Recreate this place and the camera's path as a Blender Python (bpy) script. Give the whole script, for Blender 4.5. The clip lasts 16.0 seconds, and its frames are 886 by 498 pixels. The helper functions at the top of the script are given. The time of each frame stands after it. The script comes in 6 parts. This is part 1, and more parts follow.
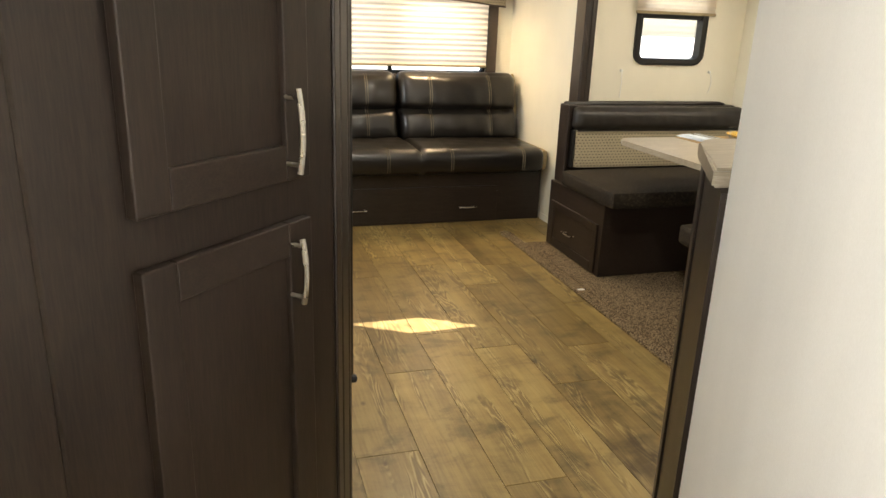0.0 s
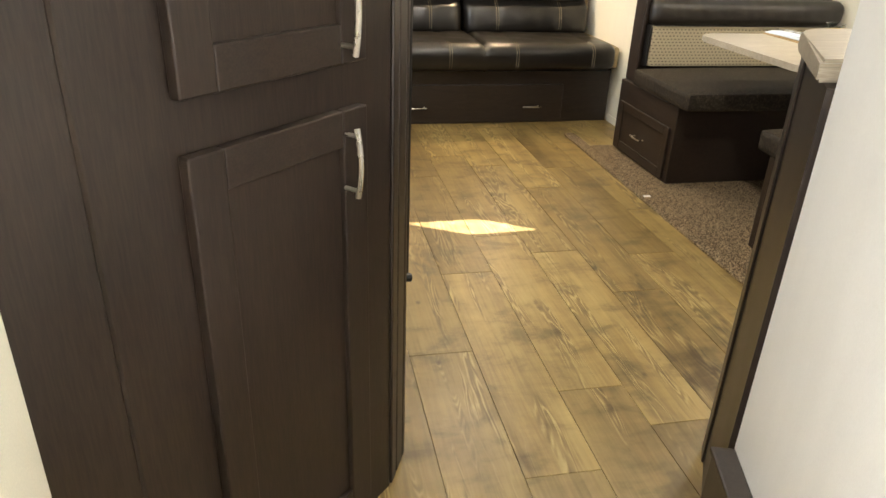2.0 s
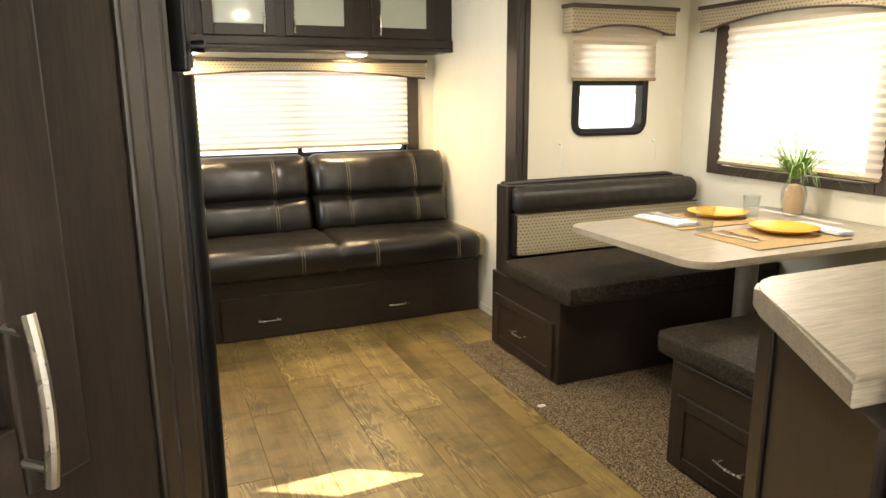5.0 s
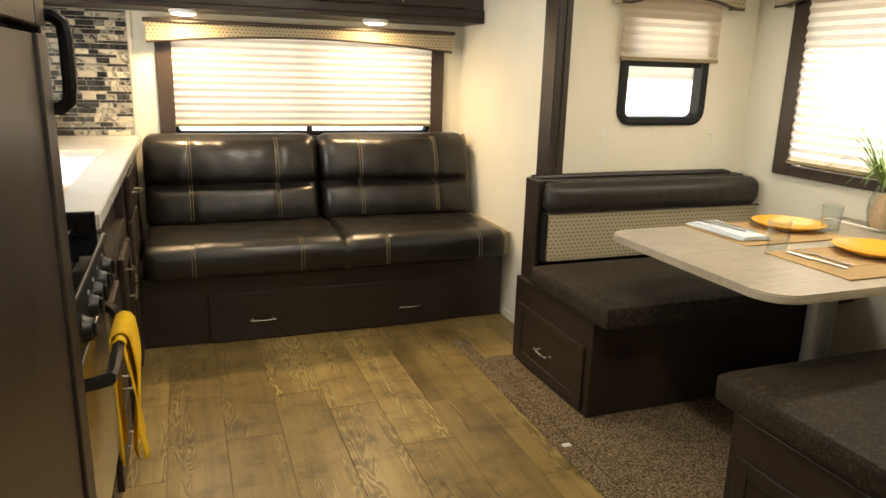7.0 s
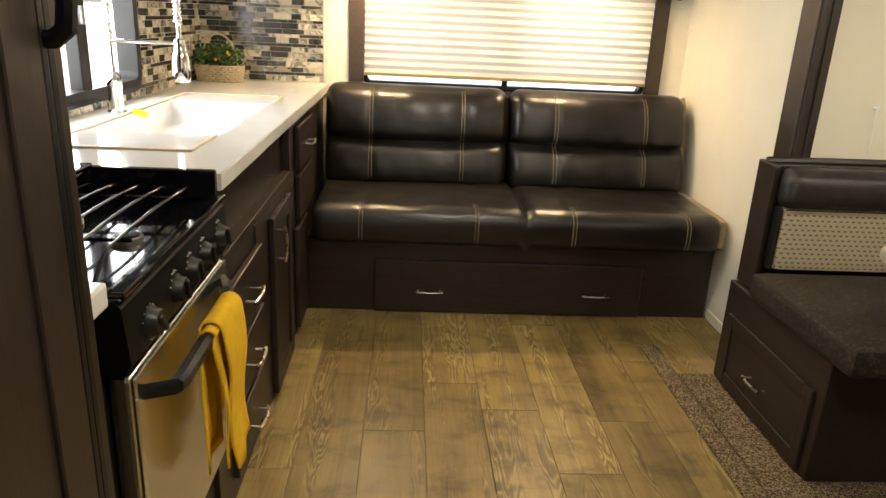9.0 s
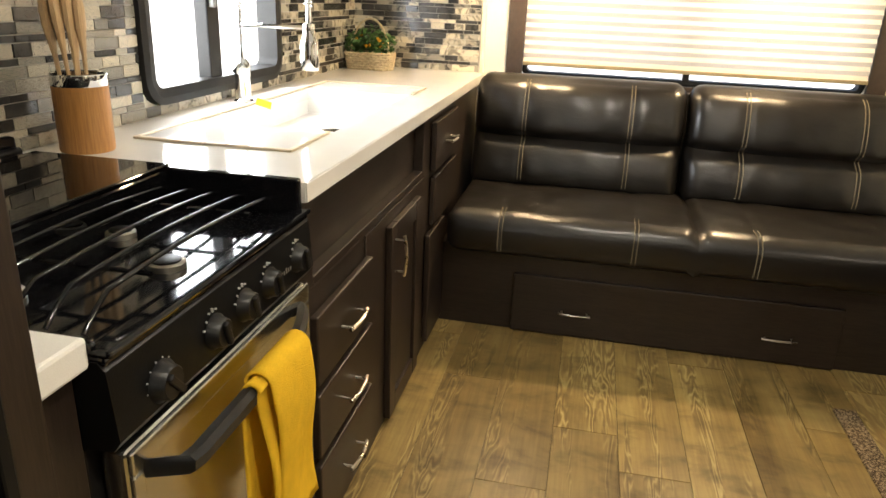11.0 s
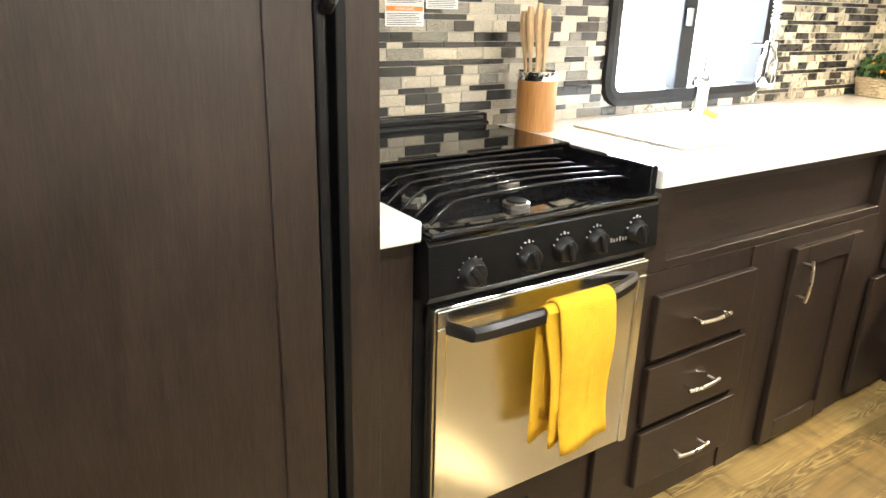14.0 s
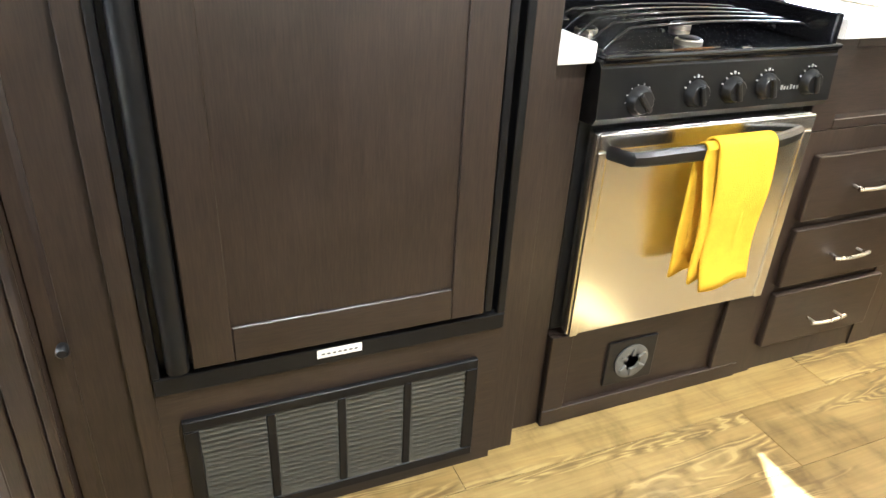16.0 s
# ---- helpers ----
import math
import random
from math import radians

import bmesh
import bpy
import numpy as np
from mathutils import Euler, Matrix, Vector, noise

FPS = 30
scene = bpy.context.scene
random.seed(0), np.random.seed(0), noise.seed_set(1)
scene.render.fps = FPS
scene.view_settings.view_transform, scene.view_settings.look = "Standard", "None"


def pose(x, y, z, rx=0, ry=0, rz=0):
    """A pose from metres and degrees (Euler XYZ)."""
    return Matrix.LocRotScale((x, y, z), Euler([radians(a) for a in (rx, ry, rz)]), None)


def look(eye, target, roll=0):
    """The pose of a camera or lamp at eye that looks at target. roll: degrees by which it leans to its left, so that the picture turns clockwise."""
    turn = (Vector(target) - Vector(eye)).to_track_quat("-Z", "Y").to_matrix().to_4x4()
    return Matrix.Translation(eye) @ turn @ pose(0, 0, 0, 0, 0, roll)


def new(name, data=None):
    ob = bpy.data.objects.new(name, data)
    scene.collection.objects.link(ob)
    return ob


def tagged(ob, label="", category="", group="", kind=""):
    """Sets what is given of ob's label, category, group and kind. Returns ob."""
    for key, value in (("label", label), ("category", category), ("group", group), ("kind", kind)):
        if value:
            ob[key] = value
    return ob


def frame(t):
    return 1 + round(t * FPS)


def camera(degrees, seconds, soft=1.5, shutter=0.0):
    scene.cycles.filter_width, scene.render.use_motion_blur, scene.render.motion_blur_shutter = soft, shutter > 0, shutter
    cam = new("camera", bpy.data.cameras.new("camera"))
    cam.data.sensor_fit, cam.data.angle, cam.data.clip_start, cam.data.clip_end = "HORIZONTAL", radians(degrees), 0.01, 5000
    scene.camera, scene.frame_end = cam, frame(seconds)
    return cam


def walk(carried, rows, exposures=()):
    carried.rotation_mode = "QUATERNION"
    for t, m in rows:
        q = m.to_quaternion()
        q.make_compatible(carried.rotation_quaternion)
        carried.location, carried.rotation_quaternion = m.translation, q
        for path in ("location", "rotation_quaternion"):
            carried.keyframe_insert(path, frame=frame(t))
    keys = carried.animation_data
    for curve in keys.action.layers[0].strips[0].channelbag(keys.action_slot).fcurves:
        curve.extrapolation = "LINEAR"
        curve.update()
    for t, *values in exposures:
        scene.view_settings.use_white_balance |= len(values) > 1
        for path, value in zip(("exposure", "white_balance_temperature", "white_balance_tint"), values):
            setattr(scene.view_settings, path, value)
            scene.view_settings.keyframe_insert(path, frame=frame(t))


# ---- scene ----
from mathutils.bvhtree import BVHTree

cam = camera(64.7, 16.0)
PATH = [
    (0, (0.422, -0.423, 1.245), (0.978, 1.399, 0.636), 2.1),
    (0.5, (0.411, -0.443, 1.199), (0.872, 1.361, 0.471), 2.8),
    (1, (0.416, -0.46, 1.171), (0.84, 1.296, 0.313), 3.2),
    (1.5, (0.425, -0.421, 1.164), (0.845, 1.295, 0.227), 3.5),
    (2, (0.436, -0.357, 1.209), (0.817, 1.402, 0.337), 2.3),
    (2.5, (0.46, -0.259, 1.262), (0.799, 1.6, 0.607), 0.9),
    (3, (0.477, -0.191, 1.294), (0.683, 1.726, 0.76), 0.9),
    (3.5, (0.494, -0.103, 1.318), (0.73, 1.83, 0.862), 1.2),
    (4, (0.521, 0.016, 1.314), (1.028, 1.909, 0.914), 0.5),
    (4.5, (0.55, 0.087, 1.303), (1.264, 1.909, 0.888), -0.5),
    (4.7, (0.572, 0.115, 1.298), (1.334, 1.915, 0.873), -0.5),
    (7, (0.838, 0.577, 1.286), (1.515, 2.393, 0.79), 1.6),
    (7.5, (0.865, 0.686, 1.278), (1.565, 2.485, 0.757), 1.8),
    (8, (0.951, 0.825, 1.279), (1.468, 2.683, 0.751), 2.0),
    (8.5, (1.017, 0.922, 1.275), (1.334, 2.809, 0.693), 2.7),
    (9, (1.026, 0.982, 1.258), (1.138, 2.876, 0.625), 2.8),
    (11.5, (1.192, 1.439, 1.237), (0.473, 3.158, 0.51), 2.5),
    (12, (1.307, 1.511, 1.227), (0.121, 2.94, 0.485), 3.6),
    (12.5, (1.337, 1.503, 1.215), (-0.035, 2.723, 0.422), 3.3),
    (13, (1.361, 1.451, 1.198), (-0.076, 2.596, 0.408), 2.8),
    (13.5, (1.452, 1.372, 1.213), (-0.038, 2.497, 0.494), 2.5),
    (14, (1.552, 1.315, 1.226), (-0.01, 2.375, 0.565), 1.6),
    (14.5, (1.609, 1.26, 1.22), (0.021, 2.305, 0.6), 1.0),
    (15, (1.65, 1.219, 1.191), (0.07, 2.214, 0.475), 1.5),
    (15.5, (1.663, 1.194, 1.15), (0.058, 2.032, 0.301), 2.2),
    (16, (1.649, 1.175, 1.129), (0.038, 1.891, 0.185), 3.1),
]
EXPOSURES = [(0.0, 2.36, 6600, 10), (0.8, 2.56, 6350, 10), (1.5, 2.72, 6250, 10), (2.5, 3.0, 6500, 10), (3.5, 3.4, 6600, 10), (4.7, 2.85, 6600, 10), (7.0, 2.3, 6850, 10), (9.0, 2.2, 6750, 10), (11.5, 2.6, 6600, 10), (12.5, 2.85, 6400, 10), (13.5, 3.5, 6000, 10), (14.5, 3.84, 5750, 10), (15.0, 3.84, 5700, 10), (16.0, 4.22, 5400, 10)]
walk(cam, [(t, look(eye, target, roll)) for t, eye, target, roll in PATH], EXPOSURES)

# ---------------------------------------------------------------- light
SUN_DIR = Vector((-0.50, 0.10, -1.0)).normalized()     # the way the sunlight travels
world = bpy.data.worlds.new("sky")
scene.world = world
world.use_nodes = True
wn = world.node_tree.nodes
sky = wn.new("ShaderNodeTexSky")
sky.sky_type = "NISHITA"
sky.sun_disc = False
sky.sun_elevation = math.asin(-SUN_DIR.z)
sky.sun_rotation = math.atan2(-SUN_DIR.x, -SUN_DIR.y)
world.node_tree.links.new(sky.outputs[0], wn["Background"].inputs[0])
wn["Background"].inputs[1].default_value = 0.056
sun_data = bpy.data.lights.new("sun", "SUN")
sun_data.energy, sun_data.angle, sun_data.color = 5.0, radians(0.5), (1.0, 0.985, 0.965)
sun = new("sun", sun_data)
sun.matrix_world = look((0, 0, 8), Vector((0, 0, 8)) + SUN_DIR)


# ---------------------------------------------------------------- materials
def nodes_of(name):
    m = bpy.data.materials.new(name)
    m.use_nodes = True
    t = m.node_tree
    return m, t, t.nodes["Principled BSDF"]


def link(t, a, b):
    t.links.new(a, b)


def coords(t, stretch=(1, 1, 1), by_object=False):
    tc = t.nodes.new("ShaderNodeTexCoord")
    mp = t.nodes.new("ShaderNodeMapping")
    mp.inputs["Scale"].default_value = stretch
    link(t, tc.outputs["Object"], mp.inputs["Vector"])
    if by_object:
        oi = t.nodes.new("ShaderNodeObjectInfo")
        mu = t.nodes.new("ShaderNodeMath")
        mu.operation = "MULTIPLY"
        mu.inputs[1].default_value = 37.0
        link(t, oi.outputs["Random"], mu.inputs[0])
        link(t, mu.outputs[0], mp.inputs["Location"])
    return mp.outputs[0]


def noise_tex(t, vec, scale, detail=4.0, rough=0.55, dist=0.0):
    n = t.nodes.new("ShaderNodeTexNoise")
    n.inputs["Scale"].default_value = scale
    n.inputs["Detail"].default_value = detail
    n.inputs["Roughness"].default_value = rough
    n.inputs["Distortion"].default_value = dist
    link(t, vec, n.inputs["Vector"])
    return n.outputs["Fac"]


def ramp(t, fac, stops):
    r = t.nodes.new("ShaderNodeValToRGB")
    el = r.color_ramp.elements
    while len(el) < len(stops):
        el.new(0.5)
    for e, (p, c) in zip(el, stops):
        e.position, e.color = p, (*c, 1)
    link(t, fac, r.inputs[0])
    return r.outputs[0]


def mixc(t, fac, a, b, kind="MIX"):
    m = t.nodes.new("ShaderNodeMix")
    m.data_type, m.blend_type = "RGBA", kind
    for sock, v in ((m.inputs[0], fac), (m.inputs[6], a), (m.inputs[7], b)):
        if hasattr(v, "links"):
            link(t, v, sock)
        else:
            sock.default_value = v if isinstance(v, float) else (*v, 1)
    return m.outputs[2]


def bump(t, b, height, strength, dist=0.002):
    n = t.nodes.new("ShaderNodeBump")
    n.inputs["Strength"].default_value = strength
    n.inputs["Distance"].default_value = dist
    link(t, height, n.inputs["Height"])
    link(t, n.outputs[0], b.inputs["Normal"])


def tone(c, k):
    return tuple(min(1.0, v * k) for v in c)


def plain(name, col, rough=0.5, metal=0.0, var=0.15, scale=25.0, fine=300.0, bmp=0.08, stretch=(1, 1, 1), coat=0.0, spec=0.5, rvar=0.1):
    m, t, b = nodes_of(name)
    v = coords(t, stretch)
    big, small = noise_tex(t, v, scale), noise_tex(t, v, fine, 2.0)
    c = ramp(t, big, [(0.25, tone(col, 1 - var)), (0.75, tone(col, 1 + var))])
    link(t, mixc(t, 0.12, c, ramp(t, small, [(0.3, tone(col, 0.6)), (0.7, tone(col, 1.4))])), b.inputs["Base Color"])
    b.inputs["Metallic"].default_value = metal
    rr = t.nodes.new("ShaderNodeMapRange")
    rr.inputs["To Min"].default_value, rr.inputs["To Max"].default_value = max(0.02, rough - rvar), min(1, rough + rvar)
    link(t, big, rr.inputs["Value"])
    link(t, rr.outputs[0], b.inputs["Roughness"])
    b.inputs["Coat Weight"].default_value = coat
    b.inputs["Specular IOR Level"].default_value = spec
    if bmp:
        bump(t, b, small, bmp)
    return m


def timber(name, dark, light, stretch, rough=0.40, bmp=0.15, spec=0.45):
    """Fine straight grain: stretch is small along the grain."""
    m, t, b = nodes_of(name)
    v = coords(t, stretch)
    g1, g2 = noise_tex(t, v, 7.0, 6.0, 0.65, 0.4), noise_tex(t, v, 40.0, 3.0)
    blot = noise_tex(t, coords(t), 4.0, 3.0)
    c = ramp(t, g1, [(0.3, dark), (0.7, light)])
    c = mixc(t, 0.42, c, ramp(t, g2, [(0.35, tone(dark, 0.5)), (0.65, tone(light, 1.2))]))
    c = mixc(t, 0.30, c, ramp(t, blot, [(0.3, tone(dark, 0.9)), (0.7, tone(light, 1.1))]))
    link(t, c, b.inputs["Base Color"])
    rr = t.nodes.new("ShaderNodeMapRange")
    rr.inputs["To Min"].default_value, rr.inputs["To Max"].default_value = rough - 0.07, rough + 0.09
    link(t, blot, rr.inputs["Value"])
    link(t, rr.outputs[0], b.inputs["Roughness"])
    b.inputs["Specular IOR Level"].default_value = spec
    bump(t, b, g2, bmp, 0.001)
    return m


def upholstery():
    """Brushed, crinkled charcoal cushion cloth with paler worn flecks."""
    m, t, b = nodes_of("dark_charcoal_upholstery")
    v = coords(t)
    crush, fleck, cloud = noise_tex(t, v, 85.0, 5.0, 0.7, 0.6), noise_tex(t, v, 190.0, 3.0, 0.65), noise_tex(t, v, 7.0, 3.0)
    c = ramp(t, crush, [(0.36, (0.012, 0.009, 0.0065)), (0.52, (0.026, 0.0200, 0.0140)), (0.66, (0.095, 0.072, 0.047))])
    c = mixc(t, 0.35, c, ramp(t, fleck, [(0.38, (0.008, 0.0065, 0.005)), (0.66, (0.050, 0.040, 0.027))]))
    c = mixc(t, 0.7, c, ramp(t, cloud, [(0.32, (0.75, 0.75, 0.75)), (0.68, (1.2, 1.17, 1.10))]), "MULTIPLY")
    link(t, c, b.inputs["Base Color"])
    b.inputs["Roughness"].default_value = 0.62
    b.inputs["Specular IOR Level"].default_value = 0.22
    bump(t, b, crush, 0.8, 0.003)
    return m


def leatherette(name="dark_brown_leatherette", k=1.0, lo=0.25, hi=0.40):
    """Dark brown coated cloth with soft creases."""
    m, t, b = nodes_of(name)
    v = coords(t)
    crease, pebble = noise_tex(t, coords(t, (1.0, 1.0, 2.2)), 13.0, 3.0, 0.5, 0.5), noise_tex(t, v, 260.0, 3.0, 0.6)
    c = ramp(t, crease, [(0.3, tone((0.0066, 0.0054, 0.0044), k)), (0.7, tone((0.0110, 0.0090, 0.0072), k))])
    link(t, mixc(t, 0.15, c, ramp(t, pebble, [(0.3, (0.005, 0.004, 0.003)), (0.7, (0.016, 0.0125, 0.010))])), b.inputs["Base Color"])
    rr = t.nodes.new("ShaderNodeMapRange")
    rr.inputs["To Min"].default_value, rr.inputs["To Max"].default_value = lo, hi
    link(t, crease, rr.inputs["Value"])
    link(t, rr.outputs[0], b.inputs["Roughness"])
    b.inputs["Specular IOR Level"].default_value = 0.5
    bump(t, b, crease, 0.26, 0.006)
    return m


ESP_D, ESP_L = (0.0082, 0.0052, 0.0037), (0.0355, 0.0232, 0.0162)
WOOD_V = timber("espresso_upright_grain", ESP_D, ESP_L, (9, 9, 0.6))
WOOD_X = timber("espresso_grain_across_x", ESP_D, ESP_L, (0.6, 9, 9))
WOOD_Y = timber("espresso_grain_along_y", ESP_D, ESP_L, (9, 0.6, 9))
SHADOW = plain("painted_recess_shade", (0.008, 0.006, 0.005), 0.7)
WALL = plain("cream_wallboard", (0.74, 0.70, 0.575), 0.55, var=0.04, scale=6, fine=500, bmp=0.1, stretch=(1, 1, 0.5))
WHITE_WALL = plain("white_wallboard", (0.86, 0.85, 0.82), 0.5, var=0.03, scale=5, fine=450, bmp=0.1, stretch=(3, 3, 0.4))
CEIL = plain("white_ceiling_panel", (0.80, 0.78, 0.72), 0.6, var=0.03, scale=5, fine=200)
COUNTER = plain("white_solid_surface", (0.77, 0.75, 0.70), 0.11, var=0.03, scale=10, fine=700, bmp=0.01, rvar=0.03)
SINK = plain("white_sink_composite", (0.82, 0.81, 0.78), 0.22, var=0.02)
TABLE = timber("grey_oak_laminate", (0.25, 0.21, 0.150), (0.46, 0.405, 0.315), (9, 0.6, 9), 0.35, 0.05)
TABLE_X = timber("grey_oak_laminate_across", (0.25, 0.21, 0.150), (0.46, 0.405, 0.315), (0.6, 9, 9), 0.35, 0.05)
CHROME = plain("chrome", (0.80, 0.80, 0.80), 0.08, 1.0, var=0.03, bmp=0, rvar=0.03)
NICKEL = plain("brushed_nickel", (0.62, 0.58, 0.52), 0.28, 1.0, var=0.06, bmp=0.03)
STEEL = plain("brushed_stainless_steel", (0.74, 0.74, 0.71), 0.24, 1.0, var=0.015, scale=3, fine=1500, bmp=0, rvar=0.02)
brushed = STEEL.node_tree
along = brushed.nodes.new("ShaderNodeTangent")
along.direction_type, along.axis = "RADIAL", "Z"
brushed.links.new(along.outputs[0], brushed.nodes["Principled BSDF"].inputs["Tangent"])
brushed.nodes["Principled BSDF"].inputs["Anisotropic"].default_value = 0.55
BLACK_GLOSS = plain("black_enamel", (0.005, 0.005, 0.006), 0.065, var=0.1, bmp=0, rvar=0.02)
BLACK_GLASS = plain("black_glass", (0.004, 0.004, 0.0045), 0.035, var=0.1, bmp=0, rvar=0.01)
BLACK_SATIN = plain("black_satin_metal", (0.006, 0.006, 0.0062), 0.36, var=0.2, bmp=0.02, spec=0.22)
BLACK_PLASTIC = plain("black_plastic", (0.0075, 0.0075, 0.0075), 0.38, var=0.2, fine=600, bmp=0.05, spec=0.4)
FRAME_BLACK = plain("black_window_frame", (0.014, 0.0135, 0.013), 0.5, var=0.2, spec=0.2)
FRAME_BROWN = plain("dark_brown_window_trim", (0.045, 0.030, 0.021), 0.4, var=0.2, stretch=(3, 3, 3))
LEATHER = leatherette()
# the sofa's leatherette, more matt, its colour lightened for the light it catches
ROLL_LIT = leatherette("brown_matt_leatherette_lit", 2.4, 0.36, 0.50)
STITCH = plain("tan_stitching", (0.15, 0.125, 0.08), 0.7, var=0.3, scale=200)
SUEDE = upholstery()
TAN_CLOTH = plain("tan_cloth", (0.30, 0.235, 0.13), 0.8, var=0.15)
YELLOW = plain("yellow_terry_towel", (0.74, 0.45, 0.028), 0.95, var=0.10, scale=30, fine=380, bmp=1.0, spec=0.1)
PLATE = plain("amber_glazed_plate", (0.80, 0.42, 0.04), 0.2, var=0.08, bmp=0)
CANE = plain("cane_placemat", (0.45, 0.30, 0.13), 0.75, var=0.25, scale=60, stretch=(1, 8, 1), bmp=0.6)
NAPKIN = plain("pale_blue_napkin", (0.62, 0.68, 0.74), 0.85, var=0.15, scale=60, stretch=(1, 6, 1))
WHITE_PLASTIC = plain("white_plastic", (0.78, 0.78, 0.75), 0.35, var=0.03)
BAMBOO = timber("bamboo", (0.38, 0.17, 0.048), (0.54, 0.27, 0.085), (9, 9, 0.4), 0.4, 0.05)
SPOON = timber("pale_utensil_wood", (0.42, 0.27, 0.13), (0.60, 0.42, 0.22), (9, 9, 0.6), 0.55, 0.05)
WICKER = plain("pale_wicker", (0.50, 0.40, 0.25), 0.7, var=0.25, scale=80, fine=300, bmp=0.6)
LEAF = plain("green_leaf", (0.05, 0.12, 0.025), 0.5, var=0.4, scale=60)
LEAF_PALE = plain("pale_green_blade", (0.16, 0.28, 0.06), 0.5, var=0.4, scale=40)
BLOOM = plain("orange_yellow_petal", (0.80, 0.40, 0.03), 0.6, var=0.3, scale=90)
PEBBLE = plain("peach_vase_filling", (0.62, 0.42, 0.26), 0.7, var=0.3, scale=120)
GROUT = plain("pale_grout", (0.46, 0.43, 0.37), 0.8, var=0.1, scale=40)
PAPER = plain("white_paper_label", (0.80, 0.79, 0.76), 0.6, var=0.02)
RED = plain("red_print", (0.60, 0.03, 0.02), 0.5, var=0.05)
ORANGE = plain("orange_print", (0.75, 0.22, 0.02), 0.5, var=0.05)
INK = plain("black_print", (0.05, 0.05, 0.05), 0.6, var=0.05)
GREY_PLASTIC = plain("grey_plastic", (0.20, 0.20, 0.20), 0.5, var=0.1)
CONCRETE = plain("sunlit_concrete", (0.42, 0.40, 0.37), 0.9, var=0.1, scale=1.5, fine=40)
FROST = plain("frosted_glass_panel", (0.42, 0.44, 0.36), 0.12, var=0.08, scale=5, bmp=0)


def plank_material():
    """Printed vinyl planks: yellow-brown rustic oak, narrow columns of wavy rings along y, cross blotches, each plank of its own tone."""
    m, t, b = nodes_of("oak_vinyl_plank")
    warp = noise_tex(t, coords(t, (1.0, 0.16, 1.0), True), 9.0, 3.0, 0.5)
    form = noise_tex(t, coords(t, (1.3, 0.17, 1.0), True), 11.0, 3.0, 0.5, 0.4)
    mul = t.nodes.new("ShaderNodeMath")
    mul.operation, mul.inputs[1].default_value = "MULTIPLY", 88.0
    link(t, form, mul.inputs[0])
    sine = t.nodes.new("ShaderNodeMath")
    sine.operation = "SINE"
    link(t, mul.outputs[0], sine.inputs[0])
    rings = t.nodes.new("ShaderNodeMapRange")
    rings.inputs["From Min"].default_value = -1.0
    link(t, sine.outputs[0], rings.inputs["Value"])
    where = noise_tex(t, coords(t, (1.0, 0.07, 1.0), True), 17.0, 2.0)
    fib = noise_tex(t, coords(t, (1.0, 0.05, 1.0), True), 110.0, 4.0, 0.6)
    strip = noise_tex(t, coords(t, (1.0, 0.012, 1.0), True), 10.0, 1.0)
    blot = noise_tex(t, coords(t, (0.6, 1.0, 1.0), True), 9.0, 4.0, 0.62, 0.3)
    base = ramp(t, warp, [(0.30, (0.205, 0.135, 0.054)), (0.55, (0.315, 0.222, 0.096)), (0.78, (0.400, 0.302, 0.148))])
    base = mixc(t, 0.8, base, ramp(t, strip, [(0.44, (0.80, 0.78, 0.74)), (0.455, (1.0, 1.0, 1.0)), (0.56, (1.0, 1.0, 1.0)), (0.575, (1.12, 1.10, 1.06))]), "MULTIPLY")
    lines = ramp(t, rings.outputs[0], [(0.08, (0.135, 0.082, 0.032)), (0.45, (0.260, 0.178, 0.075)), (0.80, (0.33, 0.240, 0.112)), (0.95, (0.47, 0.365, 0.19))])
    c = mixc(t, ramp(t, where, [(0.525, (0.0, 0.0, 0.0)), (0.60, (0.85, 0.85, 0.85))]), base, lines)
    c = mixc(t, 0.20, c, ramp(t, fib, [(0.32, (0.12, 0.076, 0.028)), (0.62, (0.41, 0.315, 0.150))]))
    c = mixc(t, 0.85, c, ramp(t, blot, [(0.33, (0.47, 0.45, 0.41)), (0.47, (0.90, 0.89, 0.87)), (0.60, (1.06, 1.06, 1.03))]), "MULTIPLY")
    oi = t.nodes.new("ShaderNodeObjectInfo")
    c = mixc(t, 1.0, c, ramp(t, oi.outputs["Random"], [(0.0, (0.65, 0.62, 0.49)), (0.5, (0.89, 0.875, 0.72)), (1.0, (1.05, 1.045, 0.87))]), "MULTIPLY")
    vor = t.nodes.new("ShaderNodeTexVoronoi")
    vor.inputs["Scale"].default_value = 4.4
    link(t, coords(t, (1.4, 0.9, 1.0), True), vor.inputs["Vector"])
    c = mixc(t, ramp(t, vor.outputs["Distance"], [(0.015, (0.9, 0.9, 0.9)), (0.07, (0, 0, 0))]), c, (0.085, 0.048, 0.018))
    link(t, c, b.inputs["Base Color"])
    b.inputs["Roughness"].default_value = 0.38
    bump(t, b, fib, 0.12, 0.001)
    return m


